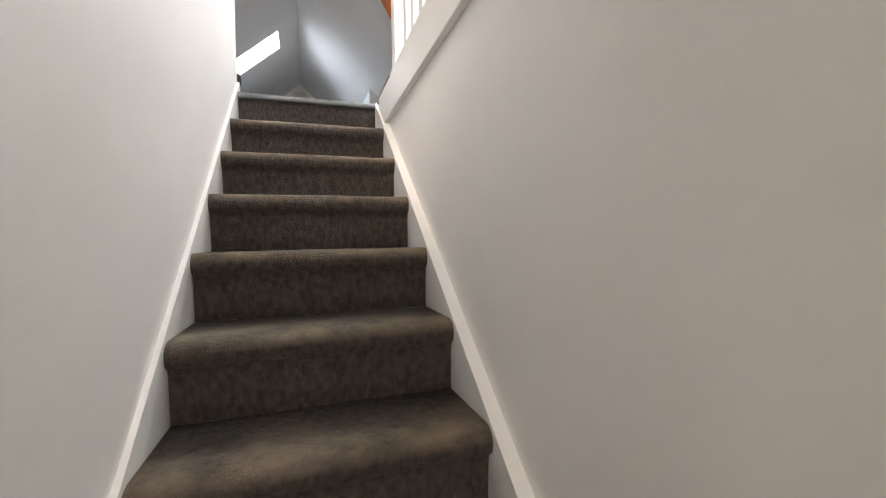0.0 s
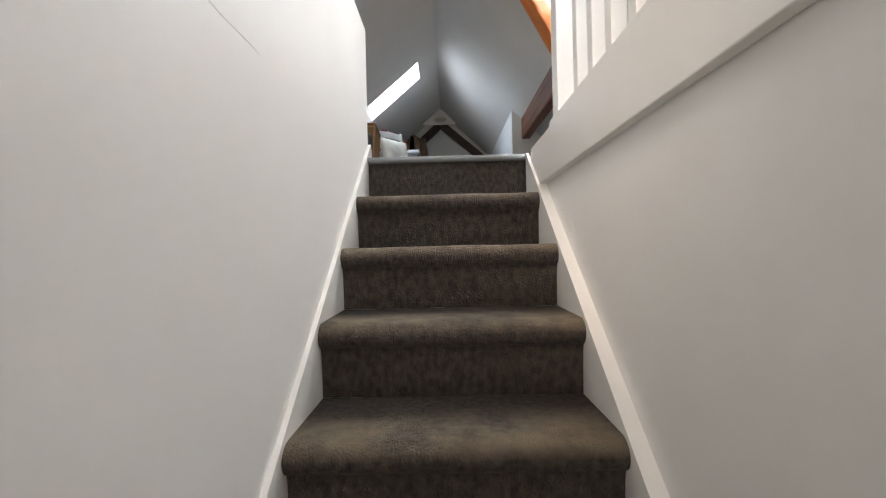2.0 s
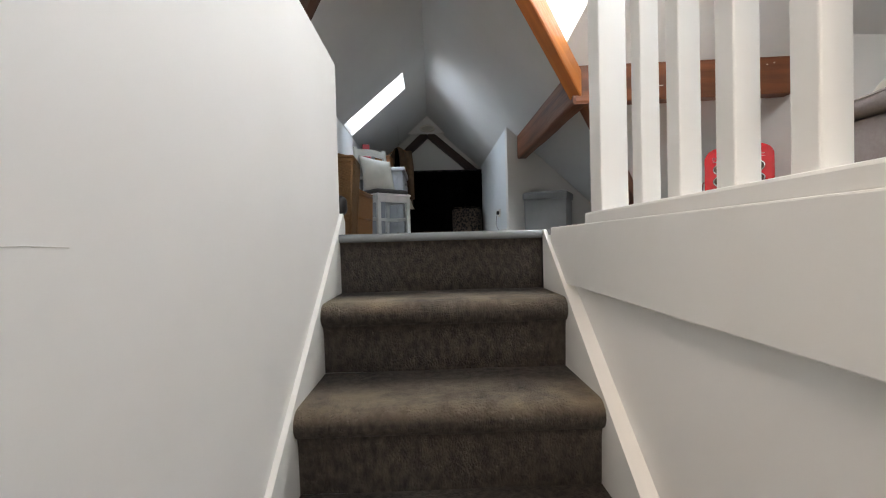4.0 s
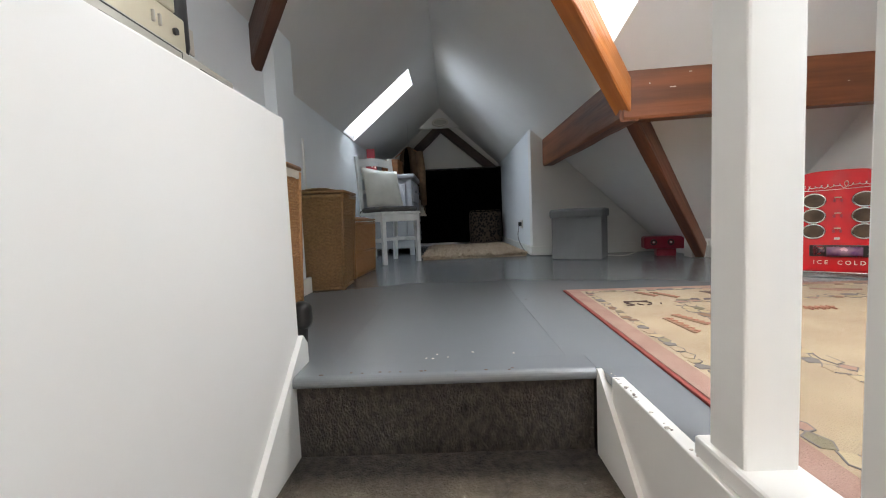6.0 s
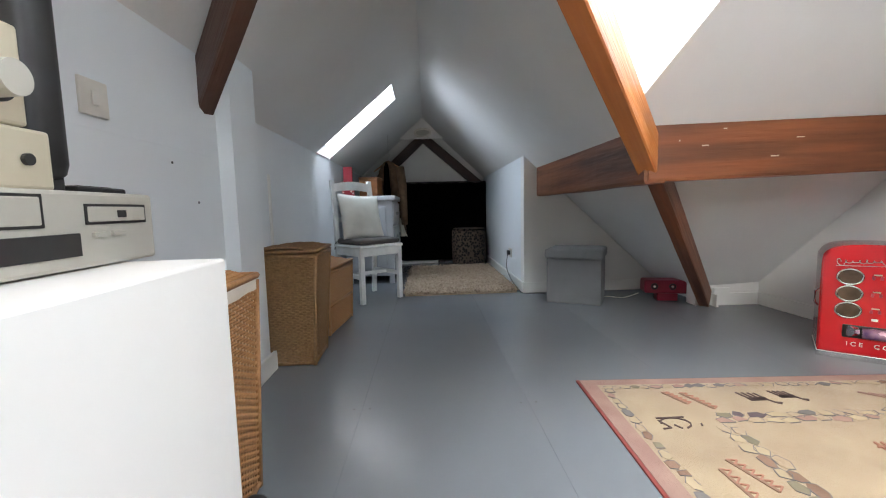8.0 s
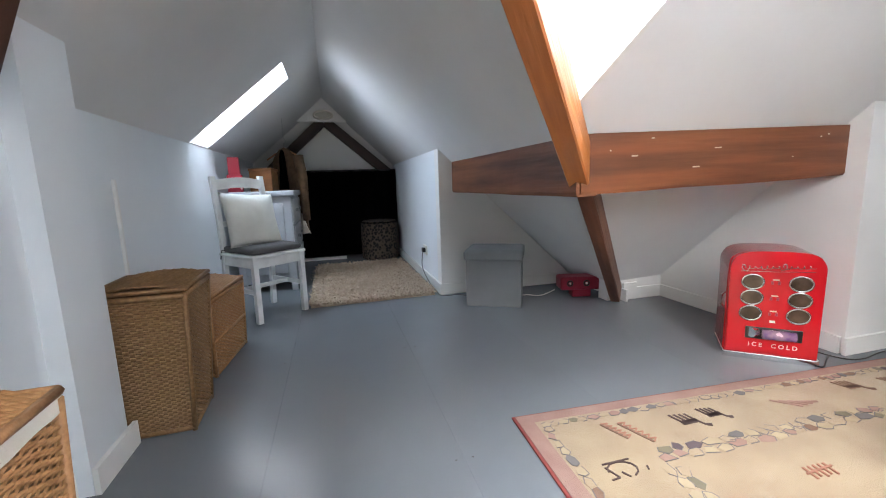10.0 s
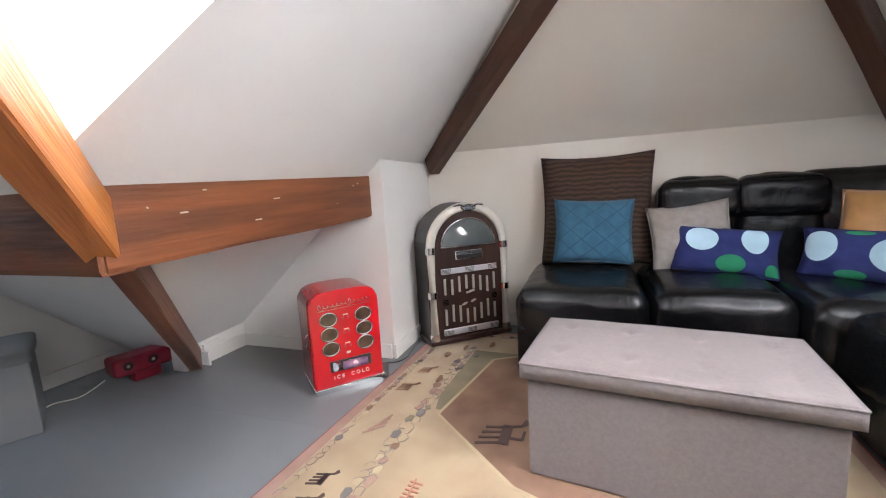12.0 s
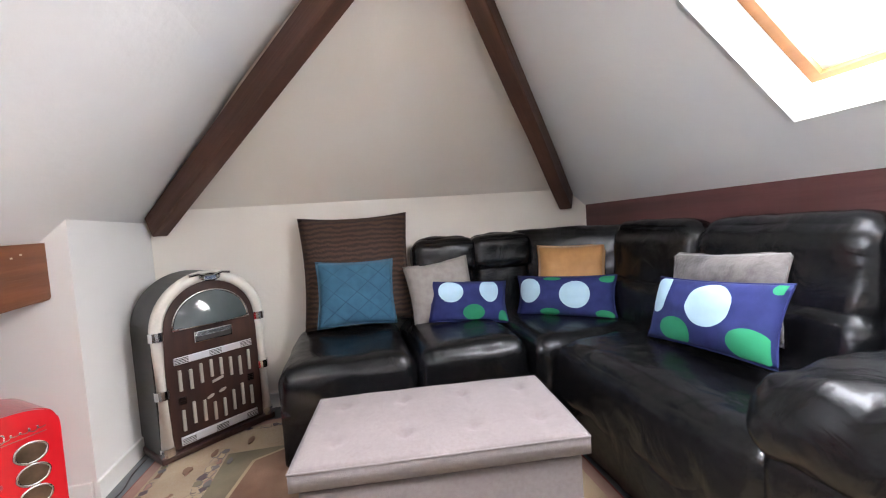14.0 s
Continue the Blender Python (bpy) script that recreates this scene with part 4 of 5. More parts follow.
# ---- drinks cooler ----
def cooler():
    W, H, D = 0.345, 0.50, 0.24
    G = 1.11
    c = thing("mini_drinks_cooler", "bright red retro vending-machine mini drinks cooler with round windows", "mini fridge",
              at(2.02, 1.13, 0.0, 0, 0, -41) @ Matrix.Scale(G, 4))
    def outline(s, y):
        w, h = W / 2 * s, H
        arch = [(math.cos(a), math.sin(a)) for a in (math.pi * k / 26 for k in range(27))]
        return [(-w, y, 0.03), (w, y, 0.03)] + [(w * math.copysign(abs(a) ** 0.56, a), y, h - 0.088 + 0.088 * max(b, 0) ** 0.7) for a, b in arch]
    t = prism(bmesh.new(), outline(1.0, 0.012), (0, D, 0))
    bmesh.ops.bevel(t, geom=[e for e in t.edges if abs(e.verts[0].co.y - e.verts[1].co.y) < .01], offset=0.012, segments=3, affect="EDGES")
    part("cabinet", t, M["red"], c)
    t = prism(bmesh.new(), outline(0.97, -0.008), (0, 0.02, 0))
    bmesh.ops.bevel(t, geom=[e for e in t.edges if max(v.co.y for v in e.verts) < 0], offset=0.006, segments=3, affect="EDGES")
    d = part("door", t, M["red"], c)
    part("plinth", box(bmesh.new(), -W / 2 - .003, -0.012, 0.0, W / 2 + .003, D, 0.03, bev=0.004), M["chrome"], c, "brushed silver plinth")
    part("door_handle", tube(bmesh.new(), [(-W / 2 - .002, 0.03, .22), (-W / 2 - .014, 0.03, .235), (-W / 2 - .014, 0.03, .285), (-W / 2 - .002, 0.03, .30)], 0.005, 6), M["chrome"], c)
    for x in (-0.082, 0.088):
        for z in (0.362, 0.290, 0.218):
            part("porthole_rim", ring(bmesh.new(), (x, -0.010, z), (1, 0, 0), (0, 0, 1), 0.040, 0.0325, 0.0045), M["chrome"], d, smooth=True)
            part("porthole_glass", prism(bmesh.new(), [(x + .038 * math.cos(a), -0.0105, z + .030 * math.sin(a)) for a in (2 * math.pi * k / 20 for k in range(20))], (0, 0.003, 0)), M["window_brown"], d)
    for z in (0.364, 0.292, 0.222):
        for x in (-0.012, 0.012):
            part("selector_button", box(bmesh.new(), x - .0045, -0.012, z - .010, x + .0045, -0.006, z + .004, bev=0.001), M["redp"], d)
        part("selector_label", box(bmesh.new(), -0.012, -0.0095, z + .008, 0.012, -0.0075, z + .013), M["champ"], d)
    part("coin_slot", box(bmesh.new(), -0.01, -0.0095, 0.180, 0.01, -0.0075, 0.190), M["cream_pl"], d)
    part("dispenser_window", box(bmesh.new(), -0.095, -0.011, 0.10, 0.11, -0.006, 0.155, bev=0.003), M["dark"], d)
    part("drink_can", cyl(bmesh.new(), (-0.035, -0.018, 0.126), (0.085, -0.018, 0.126), 0.022, n=18), M["can"], d, "purple and silver drinks can", smooth=True)
    part("drink_can", cyl(bmesh.new(), (-0.075, -0.019, 0.130), (-0.055, -0.002, 0.130), 0.022, n=18), M["chrome"], d, "end of a silver drinks can")
    text_mesh("lettering", "I C E", 0.026, M["cream_pl"], d, at(-0.055, -0.0092, 0.072, 90, 0, 0))
    text_mesh("lettering", "C O L D", 0.026, M["cream_pl"], d, at(0.05, -0.0092, 0.072, 90, 0, 0))
    bm = bmesh.new()
    pts = []
    for k in range(150):
        a = k / 149
        big = 1.9 if a < 0.07 or 0.56 < a < 0.64 else 1.0
        pts.append((-0.125 + 0.25 * a + 0.006 * big * math.cos(a * 75), -0.010, 0.424 + 0.012 * a + 0.0055 * big * math.sin(a * 75) * (1 + 0.5 * math.sin(a * 23))))
    tube(bm, pts, 0.0019, 5)
    tube(bm, [(-0.13, -0.010, 0.408), (0.0, -0.010, 0.411), (0.13, -0.010, 0.418)], 0.0016, 5)
    part("script_emblem", bm, M["chrome"], d, "silver script emblem")
    return c


M["window_brown"] = mat("tinted_window", (0.045, 0.028, 0.018), 0.12, col2=(0.11, 0.07, 0.045), scale=14, bump=0.02)
M["can"] = mat("printed_can", (0.22, 0.10, 0.30), 0.25, 0.5, col2=(0.55, 0.35, 0.40), scale=26, bump=0.02)
cooler()


# ---- patterned rug ----
def rug():
    r = thing("patterned_rug", "sand coloured tribal wool rug with pink border and stylised figures", "rug", at(0.59, 1.05, 0.0, 0, 0, -2.6))
    LX, LY = 2.42, 2.05
    part("backing", box(bmesh.new(), 0, -LY, 0.0, LX, 0, 0.007, bev=0.002), M["rug_red"], r, "brick red bound edge")
    Z = [0.008]

    def layer(name, polys, m, label="", h=0.0012):
        bm = bmesh.new()
        for p in polys:
            prism(bm, [(x, y, 0.006) for x, y in p], (0, 0, Z[0] + h - 0.006))
        Z[0] += 0.0004
        return part(name, bm, m, r, label)

    rect = lambda a, b, c, d: [(a, b), (c, b), (c, d), (a, d)]
    layer("border", [rect(0.012, -LY + .01, LX - .01, -0.008)], M["rug_pink"], "dusty pink border")
    layer("field", [rect(0.07, -LY + .06, LX - .06, -0.06)], M["rug"], "sand coloured wool field")
    layer("sage_field", [[(1.33, -0.40), (1.45, -0.37), (2.06, -0.37), (2.06, -1.65), (1.1, -1.65), (1.25, -1.0)]], M["rug_sage"], "faded sage wool field")
    med = [(1.29, -0.43), (1.95, -0.52), (2.2, -0.95), (1.9, -1.45), (1.2, -1.55), (0.80, -1.25), (0.93, -0.86)]
    layer("medallion", [med], M["rug_brown"], "rust brown medallion")
    edge = []
    for (x0, y0), (x1, y1) in zip(med, med[1:] + med[:1]):
        d = Vector((x1 - x0, y1 - y0)).normalized() * 0.008
        n = Vector((-d.y, d.x))
        edge.append([(x0 - n.x, y0 - n.y), (x1 - n.x, y1 - n.y), (x1 + n.x, y1 + n.y), (x0 + n.x, y0 + n.y)])
    for e in edge:
        layer("medallion_outline", [e], M["rug_cream"], "cream outline")
        Z[0] -= 0.0004
    Z[0] += 0.0004
    rng = random.Random(4)
    cols = ["rug_pink", "rug_grey", "rug_cream", "rug_purple", "rug_sage", "rug_brown", "rug"]
    groups = {c: [] for c in cols}
    lines = []

    def chain(p0, p1, s, rows, jit):
        p0, p1 = Vector(p0), Vector(p1)
        L = (p1 - p0).length
        ax = (p1 - p0) / L
        nn = Vector((-ax.y, ax.x))
        for row in range(rows):
            k = 0.5 * s * row
            while k < L:
                st = s * rng.uniform(0.75, 1.35)
                c = p0 + ax * (k + st / 2) + nn * (rng.uniform(-jit, jit) + (row - 0.5 * (rows - 1)) * s * 0.62)
                col = rng.choices(cols, (1.6, 1.5, 3.2, 0.7, 1.2, 0.8, 3.0))[0]
                m = rng.choice((4, 5, 5, 6))
                a0 = rng.uniform(0, 1.5)
                pts = []
                for q in range(m):
                    a, f = a0 + 2 * math.pi * (q + rng.uniform(-.2, .2)) / m, rng.uniform(0.75, 1.1)
                    pts.append(c + ax * st * .56 * f * math.cos(a) + nn * s * .42 * f * math.sin(a))
                groups[col].append([tuple(p) for p in pts])
                lines.extend((a, b) for a, b in zip(pts, pts[1:] + pts[:1]) if rng.random() < 0.62)
                k += st
    chain((0.085, -0.085), (LX - .1, -0.085), 0.042, 1, 0.005)
    chain((0.095, -0.10), (0.095, -LY + .1), 0.046, 1, 0.007)
    chain((0.37, -0.345), (LX - .35, -0.33), 0.054, 2, 0.008)
    chain((0.385, -0.38), (0.385, -LY + .35), 0.054, 2, 0.008)
    chain((LX - .09, -0.10), (LX - .09, -LY + .1), 0.05, 1, 0.008)
    for c in cols:
        for g_ in groups[c]:
            layer("border_motif", [g_], M[c])
            Z[0] -= 0.0004
    thin = []
    for a, b in lines:
        d = (b - a).normalized() * 0.0012
        n = Vector((-d.y, d.x))
        thin.append([tuple(a - n), tuple(b - n), tuple(b + n), tuple(a + n)])
    Z[0] += 0.0004
    tagged(layer("motif_outline", thin, M["rug_grey"]), kind="stuff")

    def strokes(segs, w, m, label):
        ps = []
        for x0, y0, x1, y1 in segs:
            d = Vector((x1 - x0, y1 - y0)).normalized() * w / 2
            n = Vector((-d.y, d.x))
            ps.append([(x0 - n.x, y0 - n.y), (x1 - n.x, y1 - n.y), (x1 + n.x, y1 + n.y), (x0 + n.x, y0 + n.y)])
        tagged(layer("figure", ps, m, label), kind="stuff")

    def animal(x, y, s):
        segs = [(-0.05 + 0.025 * k, -0.012, -0.07 + 0.027 * k, 0.054 - 0.003 * k) for k in range(4)]
        segs += [(-0.056, -0.010 - 0.007 * k, 0.034, -0.006 - 0.007 * k) for k in range(4)]
        segs += [(0.024, -0.012, 0.044, -0.058), (0.040, -0.054, 0.074, -0.062), (0.046, -0.060, 0.066, -0.072)]
        return [(x + a * s, y + b * s, x + c * s, y + d * s) for a, b, c, d in segs]
    strokes(animal(0.640, -0.195, 0.78) + animal(0.765, -0.180, 0.68), 0.0085, M["rug_dark"], "dark brown animal figure")
    strokes(animal(1.50, -0.16, 0.78) + animal(1.72, -0.18, 0.7), 0.009, M["rug_brown"], "brown animal figure")
    combs = ((0.30, -0.14, 0.345, -0.24), (0.365, -0.15, 0.42, -0.28), (0.258, -0.582, 0.303, -0.722), (0.211, -0.625, 0.222, -0.811))
    strokes(combs, 0.010, M["rug_brown"], "brown comb figure")
    tw = []
    for x0, y0, x1, y1 in combs:
        for q in range(6):
            a, b = x0 + (x1 - x0) * q / 6, y0 + (y1 - y0) * q / 6
            c, d = x0 + (x1 - x0) * (q + 1) / 6, y0 + (y1 - y0) * (q + 1) / 6
            tw += [(a, b, (a + c) / 2 + .026, (b + d) / 2 + .008), ((a + c) / 2 + .026, (b + d) / 2 + .008, c, d)]
    strokes(tw, 0.0045, M["rug_rose"], "faded rose zigzag figure")
    cx, cy = 0.225, -0.375
    bd = []
    for k in range(8):
        a0, a1 = math.pi * (-0.35 + .17 * k), math.pi * (-0.35 + .17 * (k + 1))
        bd.append((cx + .05 * math.cos(a0), cy + .036 * math.sin(a0), cx + .05 * math.cos(a1), cy + .036 * math.sin(a1)))
    bd += [(cx - .05, cy + .035, cx + .05, cy + .04), (cx - .05, cy + .02, cx - .03, cy - .03), (cx - .03, cy - .03, cx - .06, cy - .035), (cx - .01, cy - .01, cx + .005, cy - .035), (cx + .08, cy - .02, cx + .085, cy - .005)]
    strokes(bd, 0.0045, M["rug_dark"], "dark outlined bird figure")
    for qx, qy in ((0.30, -0.98), (0.235, -1.075)):
        arc = [(qx + .034 * math.cos(a), qy + .03 * math.sin(a)) for a in (math.pi * (0.1 + 0.15 * k) for k in range(8))]
        strokes([(*p, *q) for p, q in zip(arc, arc[1:])] + [(qx - .02, qy + .004, qx + .03, qy - .028)], 0.008, M["rug_purple"], "purple-brown crescent figure")
    red = [(0.76 + .02 * k, -0.56 + .006 * (k % 2), 0.765 + .02 * k, -0.51) for k in range(5)] + [(0.75, -0.535, 0.86, -0.525)]
    strokes(red, 0.006, M["rug_rose"], "faded rose comb figure")
    pk = [(1.05 + .03 * k, -0.17 - .012 * k, 1.13 + .03 * k, -0.24 + .004 * k) for k in range(4)]
    strokes(pk, 0.006, M["rug_pink"], "faded pink leaf figure")
    strokes(animal(1.235, -0.74, 1.5) + [(1.20, -0.76, 1.20, -0.84), (1.20, -0.84, 1.26, -0.84)], 0.011, M["rug_dark"], "dark brown animal figure")
    for x, y, q in ((1.62, -0.30, .05), (1.80, -0.36, .04), (1.95, -0.22, .05), (2.08, -0.30, .045), (2.18, -0.45, .05), (1.98, -0.40, .035), (2.25, -0.18, .04)):
        layer("worn_motif", [[(x + q * rng.uniform(.5, 1) * math.cos(a), y + q * .45 * rng.uniform(.5, 1) * math.sin(a)) for a in (2 * math.pi * k / 9 for k in range(9))]], M["rug_grey" if q < .045 else "rug_brown"])
        Z[0] -= 0.0004
    return r


rug()


# ---- wicker baskets ----
def basket(label, w, d, h, tp, material, m, lid_rise=0.04, liner=False, bands=False):
    b = thing("wicker_basket", label, "basket", m, group="lidded wicker baskets")
    body = bmesh.new()
    core = bmesh.new()
    st = 0.019

    def loop(z, inset=0.0):
        k = tp + (1 - tp) * z / h
        x, y = w / 2 * k - inset, d / 2 * k - inset
        return [(-x, -y), (x, -y), (x, y), (-x, y)]
    lo, hi = loop(0.0, 0.008), loop(h - .01, 0.008)
    a = [core.verts.new((x, y, 0.004)) for x, y in lo]
    c = [core.verts.new((x, y, h - .01)) for x, y in hi]
    core.faces.new(a[::-1]); core.faces.new(c)
    for i in range(4):
        core.faces.new((a[i], a[(i + 1) % 4], c[(i + 1) % 4], c[i]))
    part("basket_core", core, M["wicker_d"], b)
    rows = int(h / 0.0092)
    nside = [max(4, int(w / st)), max(4, int(d / st))] * 2
    for q in range(rows):
        z = 0.008 + q * (h - .02) / rows
        L = loop(z)
        pts = []
        idx = 0
        for s in range(4):
            (x0, y0), (x1, y1) = L[s], L[(s + 1) % 4]
            nrm = [(0, -1), (1, 0), (0, 1), (-1, 0)][s]
            for i in range(nside[s] * 2):
                f = i / (nside[s] * 2)
                o = 0.0032 * math.sin(math.pi * (idx * 0.5 + q)) if i else 0
                e = 0.0012 * noise.noise(Vector((idx * .7, q * 1.3, w * 9)))
                pts.append((x0 + (x1 - x0) * f + nrm[0] * o, y0 + (y1 - y0) * f + nrm[1] * o, z + e))
                idx += 1
        rings = []
        n = len(pts)
        for x, y, z2 in pts:
            rr = 0.0046
            l = math.hypot(x, y) or 1
            ux, uy = x / l, y / l
            rings.append([body.verts.new((x + ux * rr * .6, y + uy * rr * .6, z2)), body.verts.new((x, y, z2 + rr)), body.verts.new((x - ux * rr * .6, y - uy * rr * .6, z2)), body.verts.new((x, y, z2 - rr))])
        for i in range(n):
            p, r2 = rings[i], rings[(i + 1) % n]
            for k in range(4):
                body.faces.new((p[k], p[(k + 1) % 4], r2[(k + 1) % 4], r2[k]))
    part("weave", body, material, b)
    for x, y in loop(0):
        k = 1 / tp
        part("corner_post", tube(bmesh.new(), [(x, y, 0.0), (x * k, y * k, h)], 0.010, 6), material, b, smooth=True)
    def band(z, r):
        L = loop(z)
        bm = bmesh.new()
        for p, q in zip(L, L[1:] + L[:1]):
            tube(bm, [(*p, z), (*q, z)], r, 6)
        return bm
    if not liner:
        part("top_rim", band(h - .012, 0.011), material, b, smooth=True)
    part("foot_rim", band(0.012, 0.010), material, b, smooth=True)
    if bands:
        part("middle_band", band(h * .45, 0.010), material, b, smooth=True)
    if liner:
        bm = bmesh.new()
        L = loop(h)
        for (x0, y0), (x1, y1) in zip(L, L[1:] + L[:1]):
            for side in (0, 1):
                o = 1.018 + 0.012 * side
                row = []
                for k in range(25):
                    f = k / 24
                    x, y = (x0 + (x1 - x0) * f) * o, (y0 + (y1 - y0) * f) * o
                    row.append((bm.verts.new((x, y, h + .004)), bm.verts.new((x, y, h - .024 - 0.010 * noise.noise(Vector((f * 5, x0 * 9, y0 * 9)))))))
                for p, q in zip(row, row[1:]):
                    bm.faces.new((p[0], q[0], q[1], p[1]))
        bmesh.ops.remove_doubles(bm, verts=bm.verts[:], dist=0.0005)
        part("cotton_liner", bm, M["liner"], b)
    lid = bmesh.new()
    n = int(d / 0.0075)
    for i in range(n):
        y = -d / 2 + d * (i + .5) / n
        pts = []
        for k in range(37):
            x = -w / 2 + w * k / 36
            z = h + .012 + lid_rise * math.sin(math.pi * k / 36) * .35 + 0.0016 * math.sin(math.pi * (k * 0.5 + i)) + 0.006 * noise.noise(Vector((k * .14, i * .09, h * 5)))
            pts.append((x, y, z))
        tube(lid, pts, 0.0044, 4)
    lid_ob = part("lid", box(bmesh.new(), -w / 2, -d / 2, h + .002, w / 2, d / 2, h + .012, bev=0.003), material, b, "woven wicker lid")
    tagged(part("lid_weave", lid, material, lid_ob, smooth=True), kind="stuff")
    bm = bmesh.new()
    for p, q in (((-1, -1), (1, -1)), ((1, -1), (1, 1)), ((1, 1), (-1, 1)), ((-1, 1), (-1, -1))):
        tube(bm, [(p[0] * w / 2 * 1.02, p[1] * d / 2 * 1.02, h + .012), (q[0] * w / 2 * 1.02, q[1] * d / 2 * 1.02, h + .012)], 0.009, 6)
    part("lid_rim", bm, material, lid_ob, smooth=True)
    return b


basket("honey wicker laundry basket with a white cotton liner", 0.33, 0.34, 0.585, 0.88, M["wicker"], at(-0.668, 0.295, 0.0, 0, 0, 3), 0.05, liner=True)
basket("tall tapered brown wicker laundry basket against the wall", 0.30, 0.34, 0.565, 0.76, M["wicker_d"], at(-0.735, 1.49, 0.0, 0, 0, 2), 0.05)
basket("low honey wicker hamper with stiff bands", 0.30, 0.50, 0.40, 0.93, M["wicker"], at(-0.77, 2.09, 0.0, 0, 0, -6), 0.06, bands=True)


# ---- chair ----
def chair():
    c = thing("dining_chair", "white painted wooden chair with curved slat back", "chair", at(-0.435, 2.785, 0.0, 0, 0, 40.8))
    W = M["chair"]
    # local: front edge along x at y = 0, back at y = 0.38
    for x in (-0.188, 0.188):
        part("leg", prism(bmesh.new(), [(x - .018, -.018, 0), (x + .018, -.018, 0), (x + .018, .018, 0), (x - .018, .018, 0)], (0, 0, 0.455)), W, c)
        bm = bmesh.new()
        pr = [(0.405, 0.0), (0.375, 0.45), (0.395, 0.75), (0.435, 1.03)]
        for (y0, z0), (y1, z1) in zip(pr, pr[1:]):
            prism(bm, [(x - .017, y0 - .017, z0), (x + .017, y0 - .017, z0), (x + .017, y0 + .017, z0), (x - .017, y0 + .017, z0)], (0, y1 - y0, z1 - z0))
        part("back_post", bm, W, c)
        part("stretcher", box(bmesh.new(), x - .009, 0.0, 0.20, x + .009, 0.39, 0.235, bev=0.004), W, c)
    part("stretcher", box(bmesh.new(), -0.18, 0.18, 0.205, 0.18, 0.20, 0.235, bev=0.004), W, c)
    part("apron", box(bmesh.new(), -0.19, -0.014, 0.39, 0.19, 0.008, 0.455), W, c)
    for x in (-0.188, 0.188):
        part("apron", box(bmesh.new(), x - .011, 0.0, 0.39, x + .011, 0.39, 0.455), W, c)
    part("seat", box(bmesh.new(), -0.215, -0.03, 0.455, 0.215, 0.40, 0.48, bev=0.008), W, c)
    for z0, z1, y in ((0.93, 1.0, 0.42), (0.80, 0.845, 0.40), (0.66, 0.70, 0.385)):
        pts = []
        n = 12
        up = [(-0.185 + .37 * k / n, z1 + 0.022 * math.sin(math.pi * k / n)) for k in range(n + 1)]
        dn = [(-0.185 + .37 * k / n, z0 + 0.016 * math.sin(math.pi * k / n)) for k in range(n, -1, -1)]
        part("back_slat", prism(bmesh.new(), [(x, y - .009, z) for x, z in up + dn], (0, 0.018, 0)), W, c)
    return c


chair()
pad = thing("seat_pad", "flat dark grey seat pad on the chair", "cushion", at(-0.435, 2.785, 0.482, 0, 0, 40.8))
part("pad", soft(bmesh.new(), 0.40, 0.38, 0.045, 0.02, 12, 0.008, 0.002, 3, (0, 0.18, 0.0225)), M["grey_pad"], pad, smooth=True)
part("tie", tube(bmesh.new(), [(-0.19, 0.33, 0.02), (-0.205, 0.37, 0.015), (-0.21, 0.39, -0.05)], 0.005, 5), M["grey_pad"], pad)
mm = at(-0.435, 2.785, 0.0, 0, 0, 40.8) @ at(-0.02, 0.25, 0.71, -20, 4, 0)
cushion("cushion", "white cotton cushion leaning on the chair back", 0.41, 0.41, 0.13, M["cushion_w"], mm, 12)


# ---- grey storage box, red player ----
gb = thing("storage_box", "grey fabric lidded storage box on the floor", "storage box", at(0.90, 2.55, 0.0, 0, 0, -28))
part("body", box(bmesh.new(), 0.0, 0.0, 0.0, 0.41, 0.35, 0.36, bev=0.008), M["grey_box"], gb)
part("lid", soft(bmesh.new(), 0.44, 0.38, 0.075, 0.02, 10, 0.008, 0.003, 4, (0.205, 0.175, 0.39)), M["grey_box"], gb, smooth=True)

rp = thing("record_player", "red portable record player case on the floor", "record player", at(1.66, 2.47, 0.0, 0, 0, -14))
part("case", soft(bmesh.new(), 0.33, 0.16, 0.105, 0.02, 10, 0, 0, 1, (0.165, 0.08, 0.115)), M["redp"], rp, smooth=True)
part("stand", box(bmesh.new(), 0.10, 0.03, 0.0, 0.25, 0.13, 0.065, bev=0.008), M["redp"], rp)
for x in (0.07, 0.20):
    part("dial", ring(bmesh.new(), (x, -0.002, 0.12), (1, 0, 0), (0, 0, 1), 0.02, 0.02, 0.006), M["dark"], rp, smooth=True)
    part("dial_knob", cyl(bmesh.new(), (x, 0.004, 0.12), (x, -0.008, 0.12), 0.008, n=12), M["cream_pl"], rp)


# ---- passage: chest, coat, boxes, pouf, shag rug, dark end ----
ch = thing("chest_of_drawers", "grey painted panelled chest of drawers", "chest", at(-0.63, 4.05, 0.0, 0, 0, 0))
part("carcass", box(bmesh.new(), -0.25, -0.45, 0.08, 0.24, 0.45, 0.86, bev=0.005), M["grey_chest"], ch)
part("top", box(bmesh.new(), -0.26, -0.48, 0.86, 0.275, 0.48, 0.91, bev=0.012), M["grey_chest"], ch)
for k in range(3):
    dr = part("drawer", box(bmesh.new(), 0.238, -0.42, 0.12 + .245 * k, 0.254, 0.42, 0.345 + .245 * k, bev=0.006), M["grey_chest"], ch)
    for y in (-0.2, 0.2):
        part("knob", cyl(bmesh.new(), (0.254, y, 0.235 + .245 * k), (0.275, y, 0.235 + .245 * k), 0.014, 0.018, 12), M["chrome"], dr)
